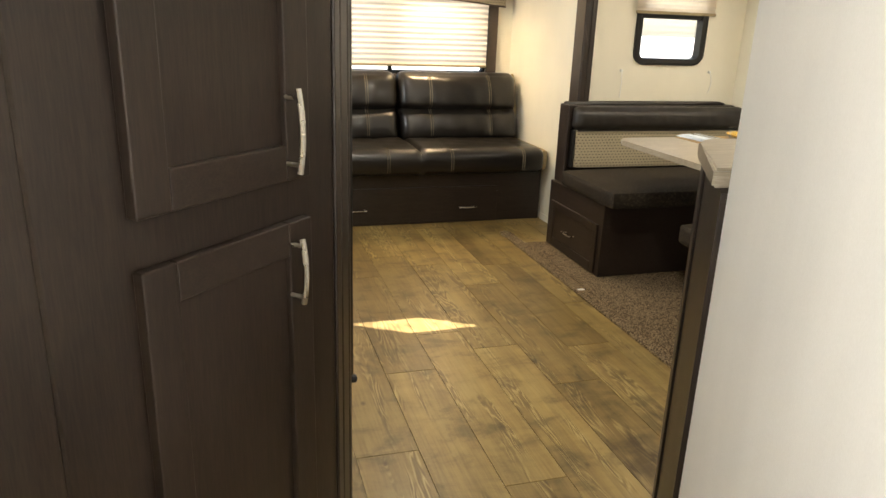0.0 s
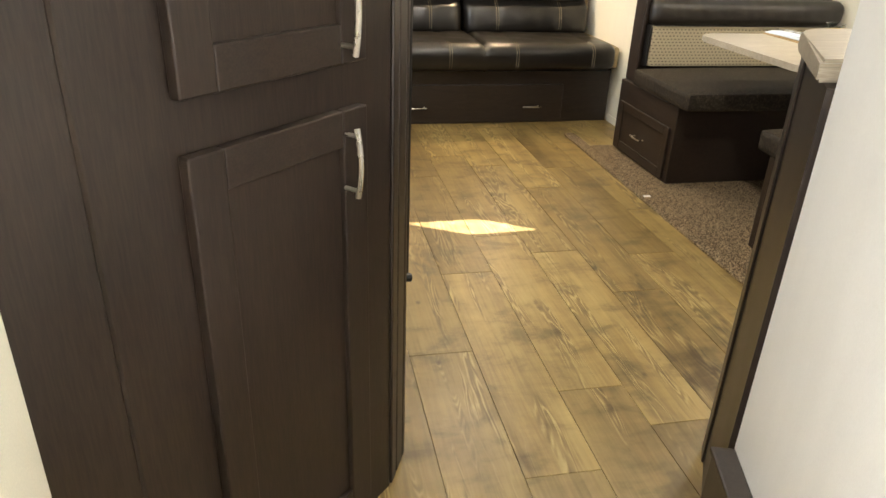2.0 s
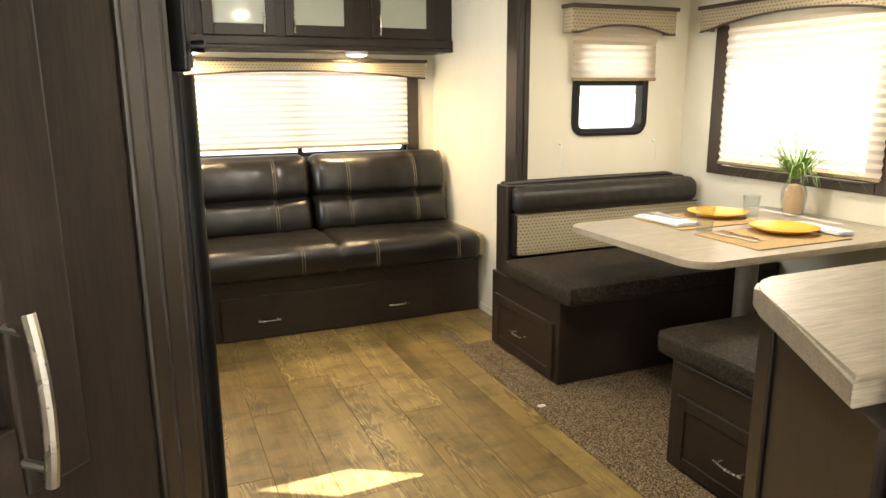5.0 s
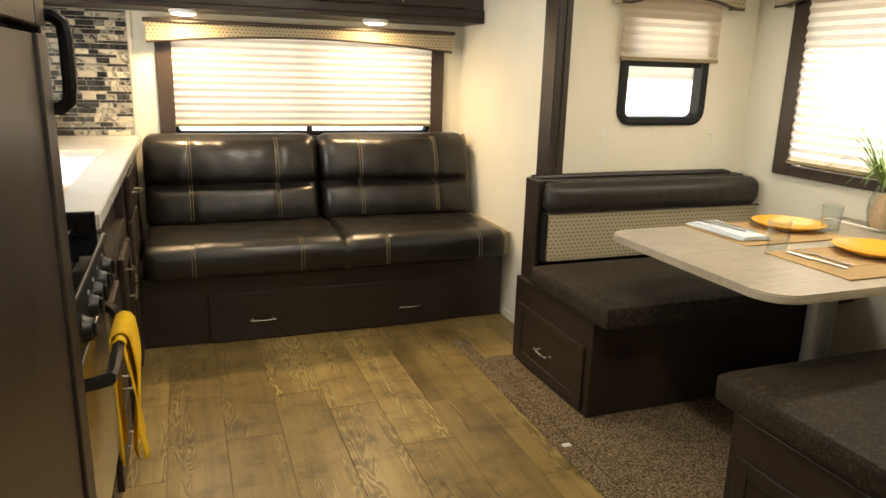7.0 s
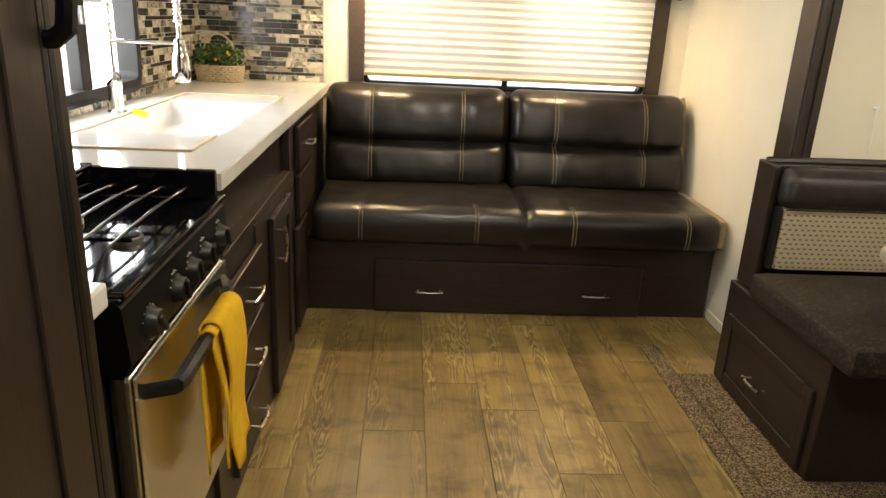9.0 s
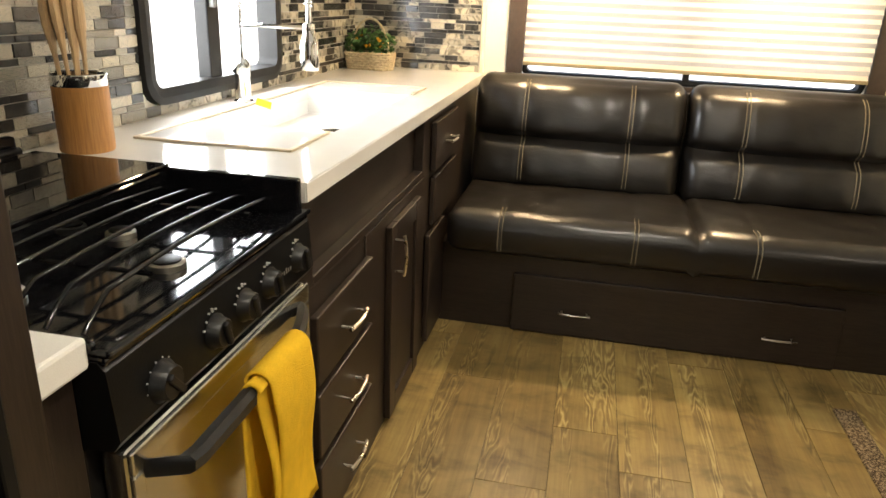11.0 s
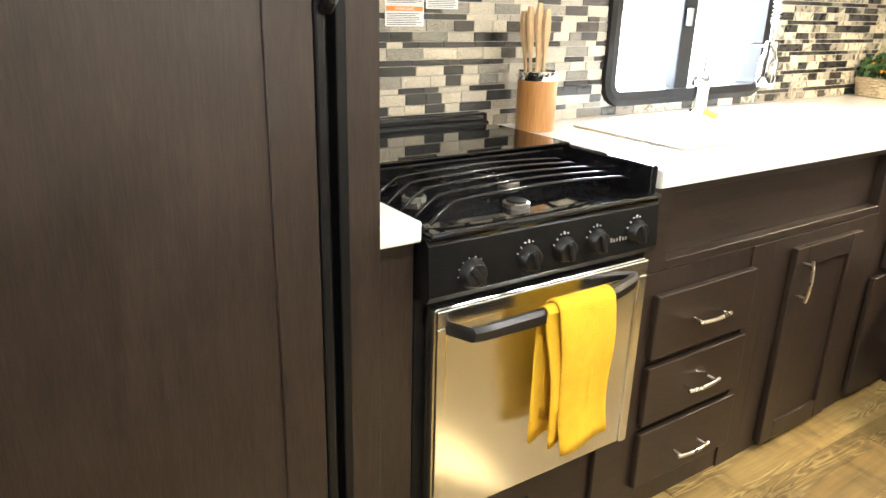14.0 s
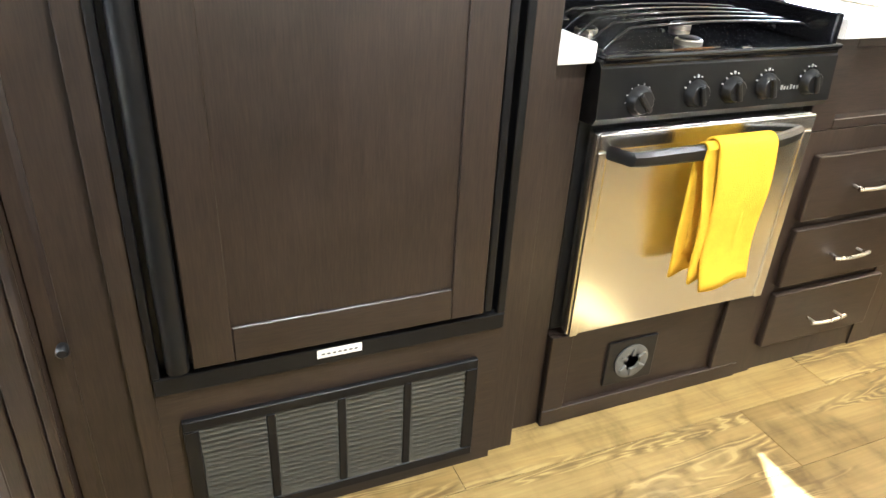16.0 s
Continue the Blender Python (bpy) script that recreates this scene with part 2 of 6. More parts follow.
def carpet_material():
    m, t, b = nodes_of("brown_loop_carpet")
    v = coords(t)
    n1, n2 = noise_tex(t, v, 165.0, 3.0, 0.75), noise_tex(t, v, 14.0, 3.0)
    c = ramp(t, n1, [(0.42, (0.034, 0.023, 0.012)), (0.50, (0.150, 0.104, 0.058)), (0.58, (0.46, 0.35, 0.21))])
    link(t, mixc(t, 0.25, c, ramp(t, n2, [(0.3, (0.10, 0.07, 0.05)), (0.7, (0.21, 0.16, 0.11))])), b.inputs["Base Color"])
    b.inputs["Roughness"].default_value = 0.95
    b.inputs["Specular IOR Level"].default_value = 0.1
    bump(t, b, n1, 1.0, 0.006)
    return m


def mosaic_material(name, dark, light, rough):
    """One kind of mosaic stick: tone by piece, with marble streaks."""
    m, t, b = nodes_of(name)
    v = coords(t, (1, 1, 1), True)
    streak = noise_tex(t, v, 16.0, 5.0, 0.6, 1.8)
    oi = t.nodes.new("ShaderNodeObjectInfo")
    geo = t.nodes.new("ShaderNodeNewGeometry")
    add = t.nodes.new("ShaderNodeMath")
    add.operation = "ADD"
    link(t, oi.outputs["Random"], add.inputs[0])
    link(t, geo.outputs["Random Per Island"], add.inputs[1])
    fr = t.nodes.new("ShaderNodeMath")
    fr.operation = "FRACT"
    link(t, add.outputs[0], fr.inputs[0])
    c = ramp(t, streak, [(0.40, dark), (0.50, light), (0.75, light)])
    link(t, mixc(t, 1.0, c, ramp(t, fr.outputs[0], [(0, (0.72, 0.72, 0.72)), (1, (1.15, 1.13, 1.08))]), "MULTIPLY"), b.inputs["Base Color"])
    b.inputs["Roughness"].default_value = rough
    return m


def woven_material():
    """Cream upholstery with a grid of small dark dashes."""
    m, t, b = nodes_of("cream_dash_fabric")
    br = t.nodes.new("ShaderNodeTexBrick")
    br.offset = 0.5
    for key, val in (("Scale", 1.0), ("Mortar Size", 0.0058), ("Mortar Smooth", 0.15), ("Brick Width", 0.021), ("Row Height", 0.0165)):
        br.inputs[key].default_value = val
    br.inputs["Color1"].default_value = br.inputs["Color2"].default_value = (0.050, 0.040, 0.028, 1)
    br.inputs["Mortar"].default_value = (0.40, 0.34, 0.225, 1)
    tc = t.nodes.new("ShaderNodeTexCoord")
    sep, com = t.nodes.new("ShaderNodeSeparateXYZ"), t.nodes.new("ShaderNodeCombineXYZ")
    ad = t.nodes.new("ShaderNodeMath")
    link(t, tc.outputs["Object"], sep.inputs[0])
    link(t, sep.outputs[0], ad.inputs[0])
    link(t, sep.outputs[1], ad.inputs[1])
    link(t, ad.outputs[0], com.inputs[0])
    link(t, sep.outputs[2], com.inputs[1])
    link(t, com.outputs[0], br.inputs["Vector"])
    n = noise_tex(t, coords(t), 400.0, 2.0)
    link(t, mixc(t, 0.3, br.outputs["Color"], ramp(t, n, [(0.3, (0.2, 0.16, 0.1)), (0.7, (0.5, 0.43, 0.3))])), b.inputs["Base Color"])
    b.inputs["Roughness"].default_value = 0.9
    bump(t, b, n, 0.5, 0.002)
    return m


def shade_material():
    """Pleated cloth that lets daylight through."""
    m, t, b = nodes_of("pleated_shade_cloth")
    t.nodes.remove(b)
    out = t.nodes["Material Output"]
    n = noise_tex(t, coords(t), 500.0, 2.0)
    c = ramp(t, n, [(0.3, (0.74, 0.64, 0.50)), (0.7, (0.86, 0.77, 0.64))])
    d, tr, mx = t.nodes.new("ShaderNodeBsdfDiffuse"), t.nodes.new("ShaderNodeBsdfTranslucent"), t.nodes.new("ShaderNodeMixShader")
    link(t, c, d.inputs["Color"])
    link(t, c, tr.inputs["Color"])
    mx.inputs[0].default_value = 0.56
    link(t, d.outputs[0], mx.inputs[1])
    link(t, tr.outputs[0], mx.inputs[2])
    link(t, mx.outputs[0], out.inputs["Surface"])
    return m


def glass_material(name, tint=(1, 1, 1), gloss=0.06):
    m, t, b = nodes_of(name)
    t.nodes.remove(b)
    tr, gl, mx = t.nodes.new("ShaderNodeBsdfTransparent"), t.nodes.new("ShaderNodeBsdfGlossy"), t.nodes.new("ShaderNodeMixShader")
    tr.inputs["Color"].default_value = (*tint, 1)
    gl.inputs["Roughness"].default_value = 0.02
    mx.inputs[0].default_value = gloss
    if gloss > 0.1:
        rim = t.nodes.new("ShaderNodeLayerWeight")
        rim.inputs["Blend"].default_value = 0.10
        link(t, rim.outputs["Facing"], mx.inputs[0])
    link(t, tr.outputs[0], mx.inputs[1])
    link(t, gl.outputs[0], mx.inputs[2])
    link(t, mx.outputs[0], t.nodes["Material Output"].inputs["Surface"])
    return m


def lamp_material(name, col, strength):
    m, t, b = nodes_of(name)
    b.inputs["Base Color"].default_value = (0.8, 0.8, 0.8, 1)
    b.inputs["Emission Color"].default_value = (*col, 1)
    b.inputs["Emission Strength"].default_value = strength
    return m


PLANK, CARPET, WOVEN, SHADE = plank_material(), carpet_material(), woven_material(), shade_material()
PANE = glass_material("window_pane")
TUMBLER = glass_material("drinking_glass", (0.93, 0.95, 0.95), 0.14)
TILE_DARK = mosaic_material("slate_glass_stick", (0.018, 0.0185, 0.0185), (0.050, 0.049, 0.047), 0.16)
TILE_GREY = mosaic_material("grey_stone_stick", (0.055, 0.055, 0.052), (0.33, 0.31, 0.26), 0.25)
TILE_CREAM = mosaic_material("cream_marble_stick", (0.20, 0.185, 0.15), (0.60, 0.55, 0.44), 0.22)
PUCK = lamp_material("warm_led_lens", (1.0, 0.74, 0.42), 45.0)


# ---------------------------------------------------------------- mesh tools
def mesh_object(name, bm, material, smooth=False):
    me = bpy.data.meshes.new(name)
    bm.normal_update()
    bm.to_mesh(me)
    bm.free()
    for mt in (material if isinstance(material, (list, tuple)) else [material]):
        me.materials.append(mt)
    if smooth:
        for p in me.polygons:
            p.use_smooth = True
        me.set_sharp_from_angle(angle=radians(40))
    return new(name, me)


def thing(name, label, category, base, group="", kind="", turn=0.0):
    """An Empty at a thing's base; its parts are written in metres of the world."""
    ob = new(name)
    ob.matrix_world = pose(*base, 0, 0, turn)
    ob.empty_display_size = 0.1
    return tagged(ob, label, category, group, kind)


def part(name, bm, material, parent, label="", smooth=False, local=False):
    """One mesh under a thing or a part. Written in world metres, or in the parent's own when local."""
    ob = mesh_object(name, bm, material, smooth)
    ob.parent = parent
    if not local:
        top = parent
        chain = Matrix()
        while top:
            chain = (top.matrix_parent_inverse @ top.matrix_basis) @ chain
            top = top.parent
        ob.matrix_parent_inverse = chain.inverted()
    return tagged(ob, label) if label else ob


def solo(name, bm, material, label="", category="", group="", kind="", smooth=False):
    return tagged(mesh_object(name, bm, material, smooth), label, category, group, kind)


def box(bm, lo, hi, bevel=0.0, seg=2, m=None):
    lo, hi = Vector(lo), Vector(hi)
    made = bmesh.ops.create_cube(bm, size=1.0)["verts"]
    for v in made:
        v.co = Vector(((lo[i] + hi[i]) / 2 + v.co[i] * (hi[i] - lo[i])) for i in range(3))
    if bevel:
        edges = list({e for v in made for e in v.link_edges})
        res = bmesh.ops.bevel(bm, geom=edges, offset=min(bevel, 0.49 * min(abs(hi[i] - lo[i]) for i in range(3))), segments=seg, profile=0.5, affect="EDGES")
        made = list({v for f in res["faces"] for v in f.verts} | {v for v in made if v.is_valid})
    if m is not None:
        bmesh.ops.transform(bm, matrix=m, verts=made)
    return made


def B(lo, hi, bevel=0.003, seg=2, m=None):
    bm = bmesh.new()
    box(bm, lo, hi, bevel, seg, m)
    return bm


def prism(bm, pts, z0, z1):
    """An upright solid over a plan outline (anticlockwise)."""
    low, high = [bm.verts.new((*p, z0)) for p in pts], [bm.verts.new((*p, z1)) for p in pts]
    bm.faces.new(low[::-1])
    bm.faces.new(high)
    for i in range(len(pts)):
        j = (i + 1) % len(pts)
        bm.faces.new((low[i], low[j], high[j], high[i]))


def lathe(bm, profile, centre, steps=24, axis="z"):
    """A body turned about an axis: profile of (radius, height)."""
    rings = []
    for r, h in profile:
        ring = []
        for i in range(steps):
            a = 2 * math.pi * i / steps
            c, s = r * math.cos(a), r * math.sin(a)
            p = {"z": (c, s, h), "x": (h, c, s), "y": (s, h, c)}[axis]
            ring.append(bm.verts.new(Vector(centre) + Vector(p)))
        rings.append(ring)
    for a, b in zip(rings, rings[1:]):
        for i in range(steps):
            j = (i + 1) % steps
            bm.faces.new((a[i], a[j], b[j], b[i]))
    for ring, flip in ((rings[0], True), (rings[-1], False)):
        if (ring[0].co - ring[steps // 2].co).length > 1e-4:
            bm.faces.new(ring[::-1] if flip else ring)


def tube(bm, pts, r, steps=8, ends=True):
    """A round bar along a line of points; r may be a list."""
    pts = [Vector(p) for p in pts]
    rings, side = [], None
    for i, p in enumerate(pts):
        d = (pts[min(i + 1, len(pts) - 1)] - pts[max(i - 1, 0)]).normalized()
        if side is None:
            side = d.orthogonal().normalized()
        side = (side - d * side.dot(d)).normalized()
        up = d.cross(side)
        rad = r[i] if isinstance(r, (list, tuple)) else r
        rings.append([bm.verts.new(p + (side * math.cos(2 * math.pi * k / steps) + up * math.sin(2 * math.pi * k / steps)) * rad) for k in range(steps)])
    for a, b in zip(rings, rings[1:]):
        for k in range(steps):
            j = (k + 1) % steps
            bm.faces.new((a[k], a[j], b[j], b[k]))
    if ends:
        bm.faces.new(rings[0][::-1])
        bm.faces.new(rings[-1])


def pillow(bm, lo, hi, r, shape=None, cuts=(10, 6, 6)):
    """A soft block: corners rounded by r, then each vertex moved by shape(point, u, v, w)."""
    lo, hi = Vector(lo), Vector(hi)
    n = cuts
    seen = {}

    def vert(i, j, k):
        if (i, j, k) not in seen:
            q = [-1 + 2 * a / b for a, b in zip((i, j, k), n)]
            p = Vector((lo[c] + hi[c]) / 2 + q[c] * (hi[c] - lo[c]) / 2 for c in range(3))
            core = Vector(max(lo[c] + r, min(hi[c] - r, p[c])) for c in range(3))
            d = p - core
            if d.length > 1e-9:
                p = core + d.normalized() * r
            if shape:
                p = shape(p, *q)
            seen[(i, j, k)] = bm.verts.new(p)
        return seen[(i, j, k)]

    for ax in range(3):
        u, w = (ax + 1) % 3, (ax + 2) % 3
        for side in (0, n[ax]):
            for a in range(n[u]):
                for b in range(n[w]):
                    quad = []
                    for da, db in ((0, 0), (1, 0), (1, 1), (0, 1)):
                        idx = [0, 0, 0]
                        idx[ax], idx[u], idx[w] = side, a + da, b + db
                        quad.append(vert(*idx))
                    bm.faces.new(quad if side else quad[::-1])


def bar_handle(parent, a, b, out, r=0.005, material=NICKEL, name="handle", label="brushed nickel bar handle"):
    """A gently bowed pull on two posts between a and b on a face; out is the way off the face."""
    a, b, out = Vector(a), Vector(b), Vector(out).normalized()
    d = b - a
    bm = bmesh.new()
    pts = []
    for i in range(9):
        s = -0.13 + 1.26 * i / 8
        pts.append(a + d * s + out * (0.026 + 0.007 * (1 - (2 * (s - 0.5) / 1.26) ** 2)))
    tube(bm, pts, r, 8)
    h = part(name, bm, material, parent, label, True)
    for p in (a, b):
        bm = bmesh.new()
        tube(bm, [p, p + out * 0.030], r * 0.75, 8)
        part("post", bm, material, h, "", True)
    return h


def plane_frame(origin, along, up=(0, 0, 1)):
    """A pose whose x runs along a face, y out of it, z up."""
    x = Vector(along).normalized()
    z = Vector(up)
    y = z.cross(x)
    m = Matrix((x, y, z)).transposed().to_4x4()
    m.translation = Vector(origin)
    return m


def shaker(parent, name, m, x0, x1, z0, z1, thick=0.020, rail=0.055, wood=(WOOD_V, WOOD_X), raised=False, label=""):
    """A framed door in the pose m (x along, -y out of the face): four rails and a sunk panel."""
    body = part(name, B((x0 + rail - 0.006, -thick * 0.45, z0 + rail - 0.006), (x1 - rail + 0.006, -0.002, z1 - rail + 0.006), 0.0, 1, m), wood[0], parent, label)
    for nm, lo, hi, w in (("stile", (x0, -thick, z0), (x0 + rail, 0, z1), 0), ("stile", (x1 - rail, -thick, z0), (x1, 0, z1), 0),
                          ("rail", (x0 + rail, -thick + 0.0006, z0), (x1 - rail, 0, z0 + rail), 1), ("rail", (x0 + rail, -thick + 0.0006, z1 - rail), (x1 - rail, 0, z1), 1)):
        part(nm, B(lo, hi, 0.003, 2, m), wood[w], body)
    return body

# ---------------------------------------------------------------- plan
H = 2.02                      # ceiling of the main room
FRONT, RIGHT = 4.60, 2.42     # front wall y, side wall x
SL_X, SL_Y0, SL_Y1, SL_H = 3.41, 1.30, 3.32, 1.79   # slide-out room
P0 = Vector((0.593, 0.859, 0))                      # foot of the corner pantry
PD = Vector((0.690, 0.725, 0)).normalized()         # along its doors
W0, WD = Vector((1.206, 0.533, 0)), Vector((-0.31, -0.95, 0)).normalized()   # slanted hall wall
WN = Vector((0.95, -0.31, 0)).normalized()
HALL_END = -1.25


def structure(name, bm, material, label="", smooth=False):
    return solo(name, bm, material, label, "", "", "structure", smooth)


def wall_with_hole(bm, axis, at, thick, a0, a1, z0, z1, h0, h1, hz0, hz1):
    """A wall across x or y, one solid with an opening through it."""
    loops = []
    for d in (at, at + thick):
        for loop in (((a0, z0), (a1, z0), (a1, z1), (a0, z1)), ((h0, hz0), (h1, hz0), (h1, hz1), (h0, hz1))):
            loops.append([bm.verts.new((d, a, z) if axis == "x" else (a, d, z)) for a, z in loop])
    for i in range(4):
        j = (i + 1) % 4
        for p, q in ((0, 1), (2, 3), (0, 2), (1, 3)):
            bm.faces.new((loops[p][i], loops[p][j], loops[q][j], loops[q][i]))
    bmesh.ops.recalc_face_normals(bm, faces=bm.faces)


# walls
bm = bmesh.new()
wall_with_hole(bm, "x", -0.06, 0.06, 0.35, FRONT, 0, H, 2.955, 3.730, 0.955, 1.46)
structure("wall_kitchen", bm, WALL, "cream wallboard behind the kitchen")
bm = bmesh.new()
wall_with_hole(bm, "y", FRONT, 0.06, -0.06, RIGHT + 0.06, 0, H, 0.79, 2.235, 0.90, 1.47)
structure("wall_front", bm, WALL, "cream wallboard behind the sofa")
structure("wall_side", B((RIGHT, SL_Y1 + 0.06, 0), (RIGHT + 0.06, FRONT, H), 0), WALL, "pale cream wallboard beside the sofa")
bm = bmesh.new()
box(bm, (RIGHT, 0.2, 0), (RIGHT + 0.06, SL_Y0 - 0.06, H))
box(bm, (RIGHT, SL_Y0 - 0.06, SL_H + 0.06), (RIGHT + 0.06, SL_Y1 + 0.06, H))
structure("wall_side_rear", bm, WALL, "cream wallboard round the slide-out opening")
bm = bmesh.new()
wall_with_hole(bm, "y", SL_Y1, 0.06, RIGHT, SL_X + 0.06, 0, SL_H + 0.06, 2.70, 3.125, 1.095, 1.54)
structure("wall_slide_end", bm, WALL, "cream wallboard end of the slide-out")
bm = bmesh.new()
wall_with_hole(bm, "x", SL_X, 0.06, SL_Y0, SL_Y1, 0, SL_H + 0.06, 2.13, 3.00, 0.91, 1.60)
structure("wall_slide_far", bm, WALL, "cream wallboard outer side of the slide-out")
structure("wall_slide_near", B((RIGHT, SL_Y0 - 0.06, 0), (SL_X + 0.06, SL_Y0, SL_H + 0.06), 0), WALL, "cream wallboard end of the slide-out")
# hall walls
far_end, near_end = W0, W0 + WD * ((HALL_END - W0.y) / WD.y)
bm = bmesh.new()
pts = [near_end, near_end + WN * 0.05, far_end + WN * 0.05, far_end]
prism(bm, [(p.x, p.y) for p in pts], 0, H)
structure("wall_hall_slanted", bm, WHITE_WALL, "white wallboard slanting along the hall")
# the opening is assumed, cut out of view so light reaches the hall
bm = bmesh.new()
wall_with_hole(bm, "x", 0.056, 0.06, HALL_END, 0.352, 0, H, -1.13, -0.44, 0.92, 1.86)
structure("wall_hall_left", bm, WALL, "cream wallboard with an added, unseen opening for daylight")
structure("wall_hall_end", B((-0.06, HALL_END - 0.06, 0), (RIGHT, HALL_END, H), 0), WHITE_WALL, "plain white wallboard")
structure("wall_behind_hall", B((RIGHT - 0.06, HALL_END, 0), (RIGHT, 0.20, H), 0), WHITE_WALL, "plain white wallboard")
structure("wall_behind_counter", B((1.225, 0.455, 1.034), (RIGHT, 0.500, H), 0), WHITE_WALL, "plain white wallboard")

# ceilings: an added roof plate, out of view, leaves a slanting gap for the sun
DROP = SUN_DIR / -SUN_DIR.z * H
gap = [Vector((x, y, 0)) - Vector((DROP.x, DROP.y, 0)) for x, y in ((0.848, 2.348), (1.105, 2.203), (1.413, 2.217), (1.180, 2.356))]
cx, cy = sum(p.x for p in gap) / 4, sum(p.y for p in gap) / 4
bm = bmesh.new()
VX0, VX1, VY0, VY1 = cx - 0.31, cx + 0.31, cy - 0.18, cy + 0.18
for lo, hi in (((-0.06, HALL_END - 0.06), (RIGHT + 0.06, VY0)), ((-0.06, VY1), (RIGHT + 0.06, FRONT + 0.06)), ((-0.06, VY0), (VX0, VY1)), ((VX1, VY0), (RIGHT + 0.06, VY1))):
    box(bm, (*lo, H), (*hi, H + 0.05))
structure("ceiling", bm, CEIL, "white panelled ceiling")
structure("ceiling_slide", B((RIGHT - 0.02, SL_Y0 - 0.06, SL_H), (SL_X + 0.06, SL_Y1 + 0.06, SL_H + 0.05), 0), CEIL, "white ceiling of the slide-out")
# unseen plate; its cut-out is the floor's sun patch projected up to the roof
vent = thing("sun_patch_mask", "added unseen white roof plate cut to shape the sun patch", "roof vent", (cx, cy, H), kind="")
bm = bmesh.new()
ring = [(VX0, VY0), (VX1, VY0), (VX1, VY1), (VX0, VY1)]
order = [gap[0], gap[1], gap[2], gap[3]]
outer = [(VX0, VY1), (VX0, VY0), (VX1, VY0), (VX1, VY1)]
for i in range(4):
    j = (i + 1) % 4
    quad = [outer[i], outer[j], (order[j].x, order[j].y), (order[i].x, order[i].y)]
    vs = [bm.verts.new((*q, H + 0.002)) for q in quad]
    f = bm.faces.new(vs)
bmesh.ops.remove_doubles(bm, verts=bm.verts, dist=1e-5)
bmesh.ops.recalc_face_normals(bm, faces=bm.faces)
ext = bmesh.ops.extrude_face_region(bm, geom=list(bm.faces))
bmesh.ops.translate(bm, verts=[g for g in ext["geom"] if isinstance(g, bmesh.types.BMVert)], vec=(0, 0, 0.012))
part("flap", bm, WHITE_PLASTIC, vent)
bm = bmesh.new()
for lo, hi in (((VX0 - 0.03, VY0 - 0.03), (VX1 + 0.03, VY0)), ((VX0 - 0.03, VY1), (VX1 + 0.03, VY1 + 0.03)), ((VX0 - 0.03, VY0), (VX0, VY1)), ((VX1, VY0), (VX1 + 0.03, VY1))):
    box(bm, (*lo, H - 0.012), (*hi, H))
part("frame", bm, WHITE_PLASTIC, vent)

# floors
floor = structure("floor", B((-0.06, HALL_END - 0.06, -0.06), (RIGHT + 0.06, FRONT + 0.06, -0.0035), 0), plain("floor_joint", (0.10, 0.066, 0.032), 0.8), "oak-look vinyl plank floor")
structure("floor_slide", B((RIGHT + 0.06, SL_Y0 - 0.06, -0.06), (SL_X + 0.06, SL_Y1 + 0.06, -0.003), 0), CARPET, "carpeted floor of the slide-out")
carpet = B((2.085, SL_Y0 + 0.002, -0.002), (SL_X - 0.002, SL_Y1 - 0.002, 0.008), 0.003)
structure("carpet", carpet, CARPET, "speckled brown loop carpet under the dinette")
structure("carpet_edge", B((2.008, 1.00, -0.002), (2.079, 3.56, 0.010), 0.005, 3), CARPET, "carpeted lip along the slide-out floor")
structure("ground", B((-400, -400, -1.0), (400, 400, -0.9), 0), CONCRETE, "pale sunlit ground outside")

# baseboard strip on the side wall, slide-out posts and header
structure("baseboard", B((RIGHT - 0.008, 3.45, 0), (RIGHT, 3.86, 0.045), 0.002), WALL, "narrow cream baseboard")


def post(y0, y1, name):
    t = bmesh.new()
    box(t, (2.345, y0, 0), (RIGHT - 0.001, y1, SL_H), 0.004)
    box(t, (2.352, y0 - 0.006, 0), (2.372, y0 + 0.01, SL_H), 0.003)
    box(t, (2.385, y0 - 0.006, 0), (2.400, y0 + 0.01, SL_H), 0.003)
    return structure(name, t, WOOD_V, "dark wood trim post of the slide-out")


post(3.315, 3.43, "trim_post_front")
post(1.20, 1.31, "trim_post_rear")
bm = bmesh.new()
box(bm, (2.345, 1.2, SL_H), (RIGHT - 0.001, 3.43, SL_H + 0.10), 0.004)
box(bm, (2.325, 1.2, SL_H - 0.012), (2.345, 3.45, SL_H + 0.03), 0.006)
structure("trim_header", bm, WOOD_Y, "dark wood header over the slide-out")


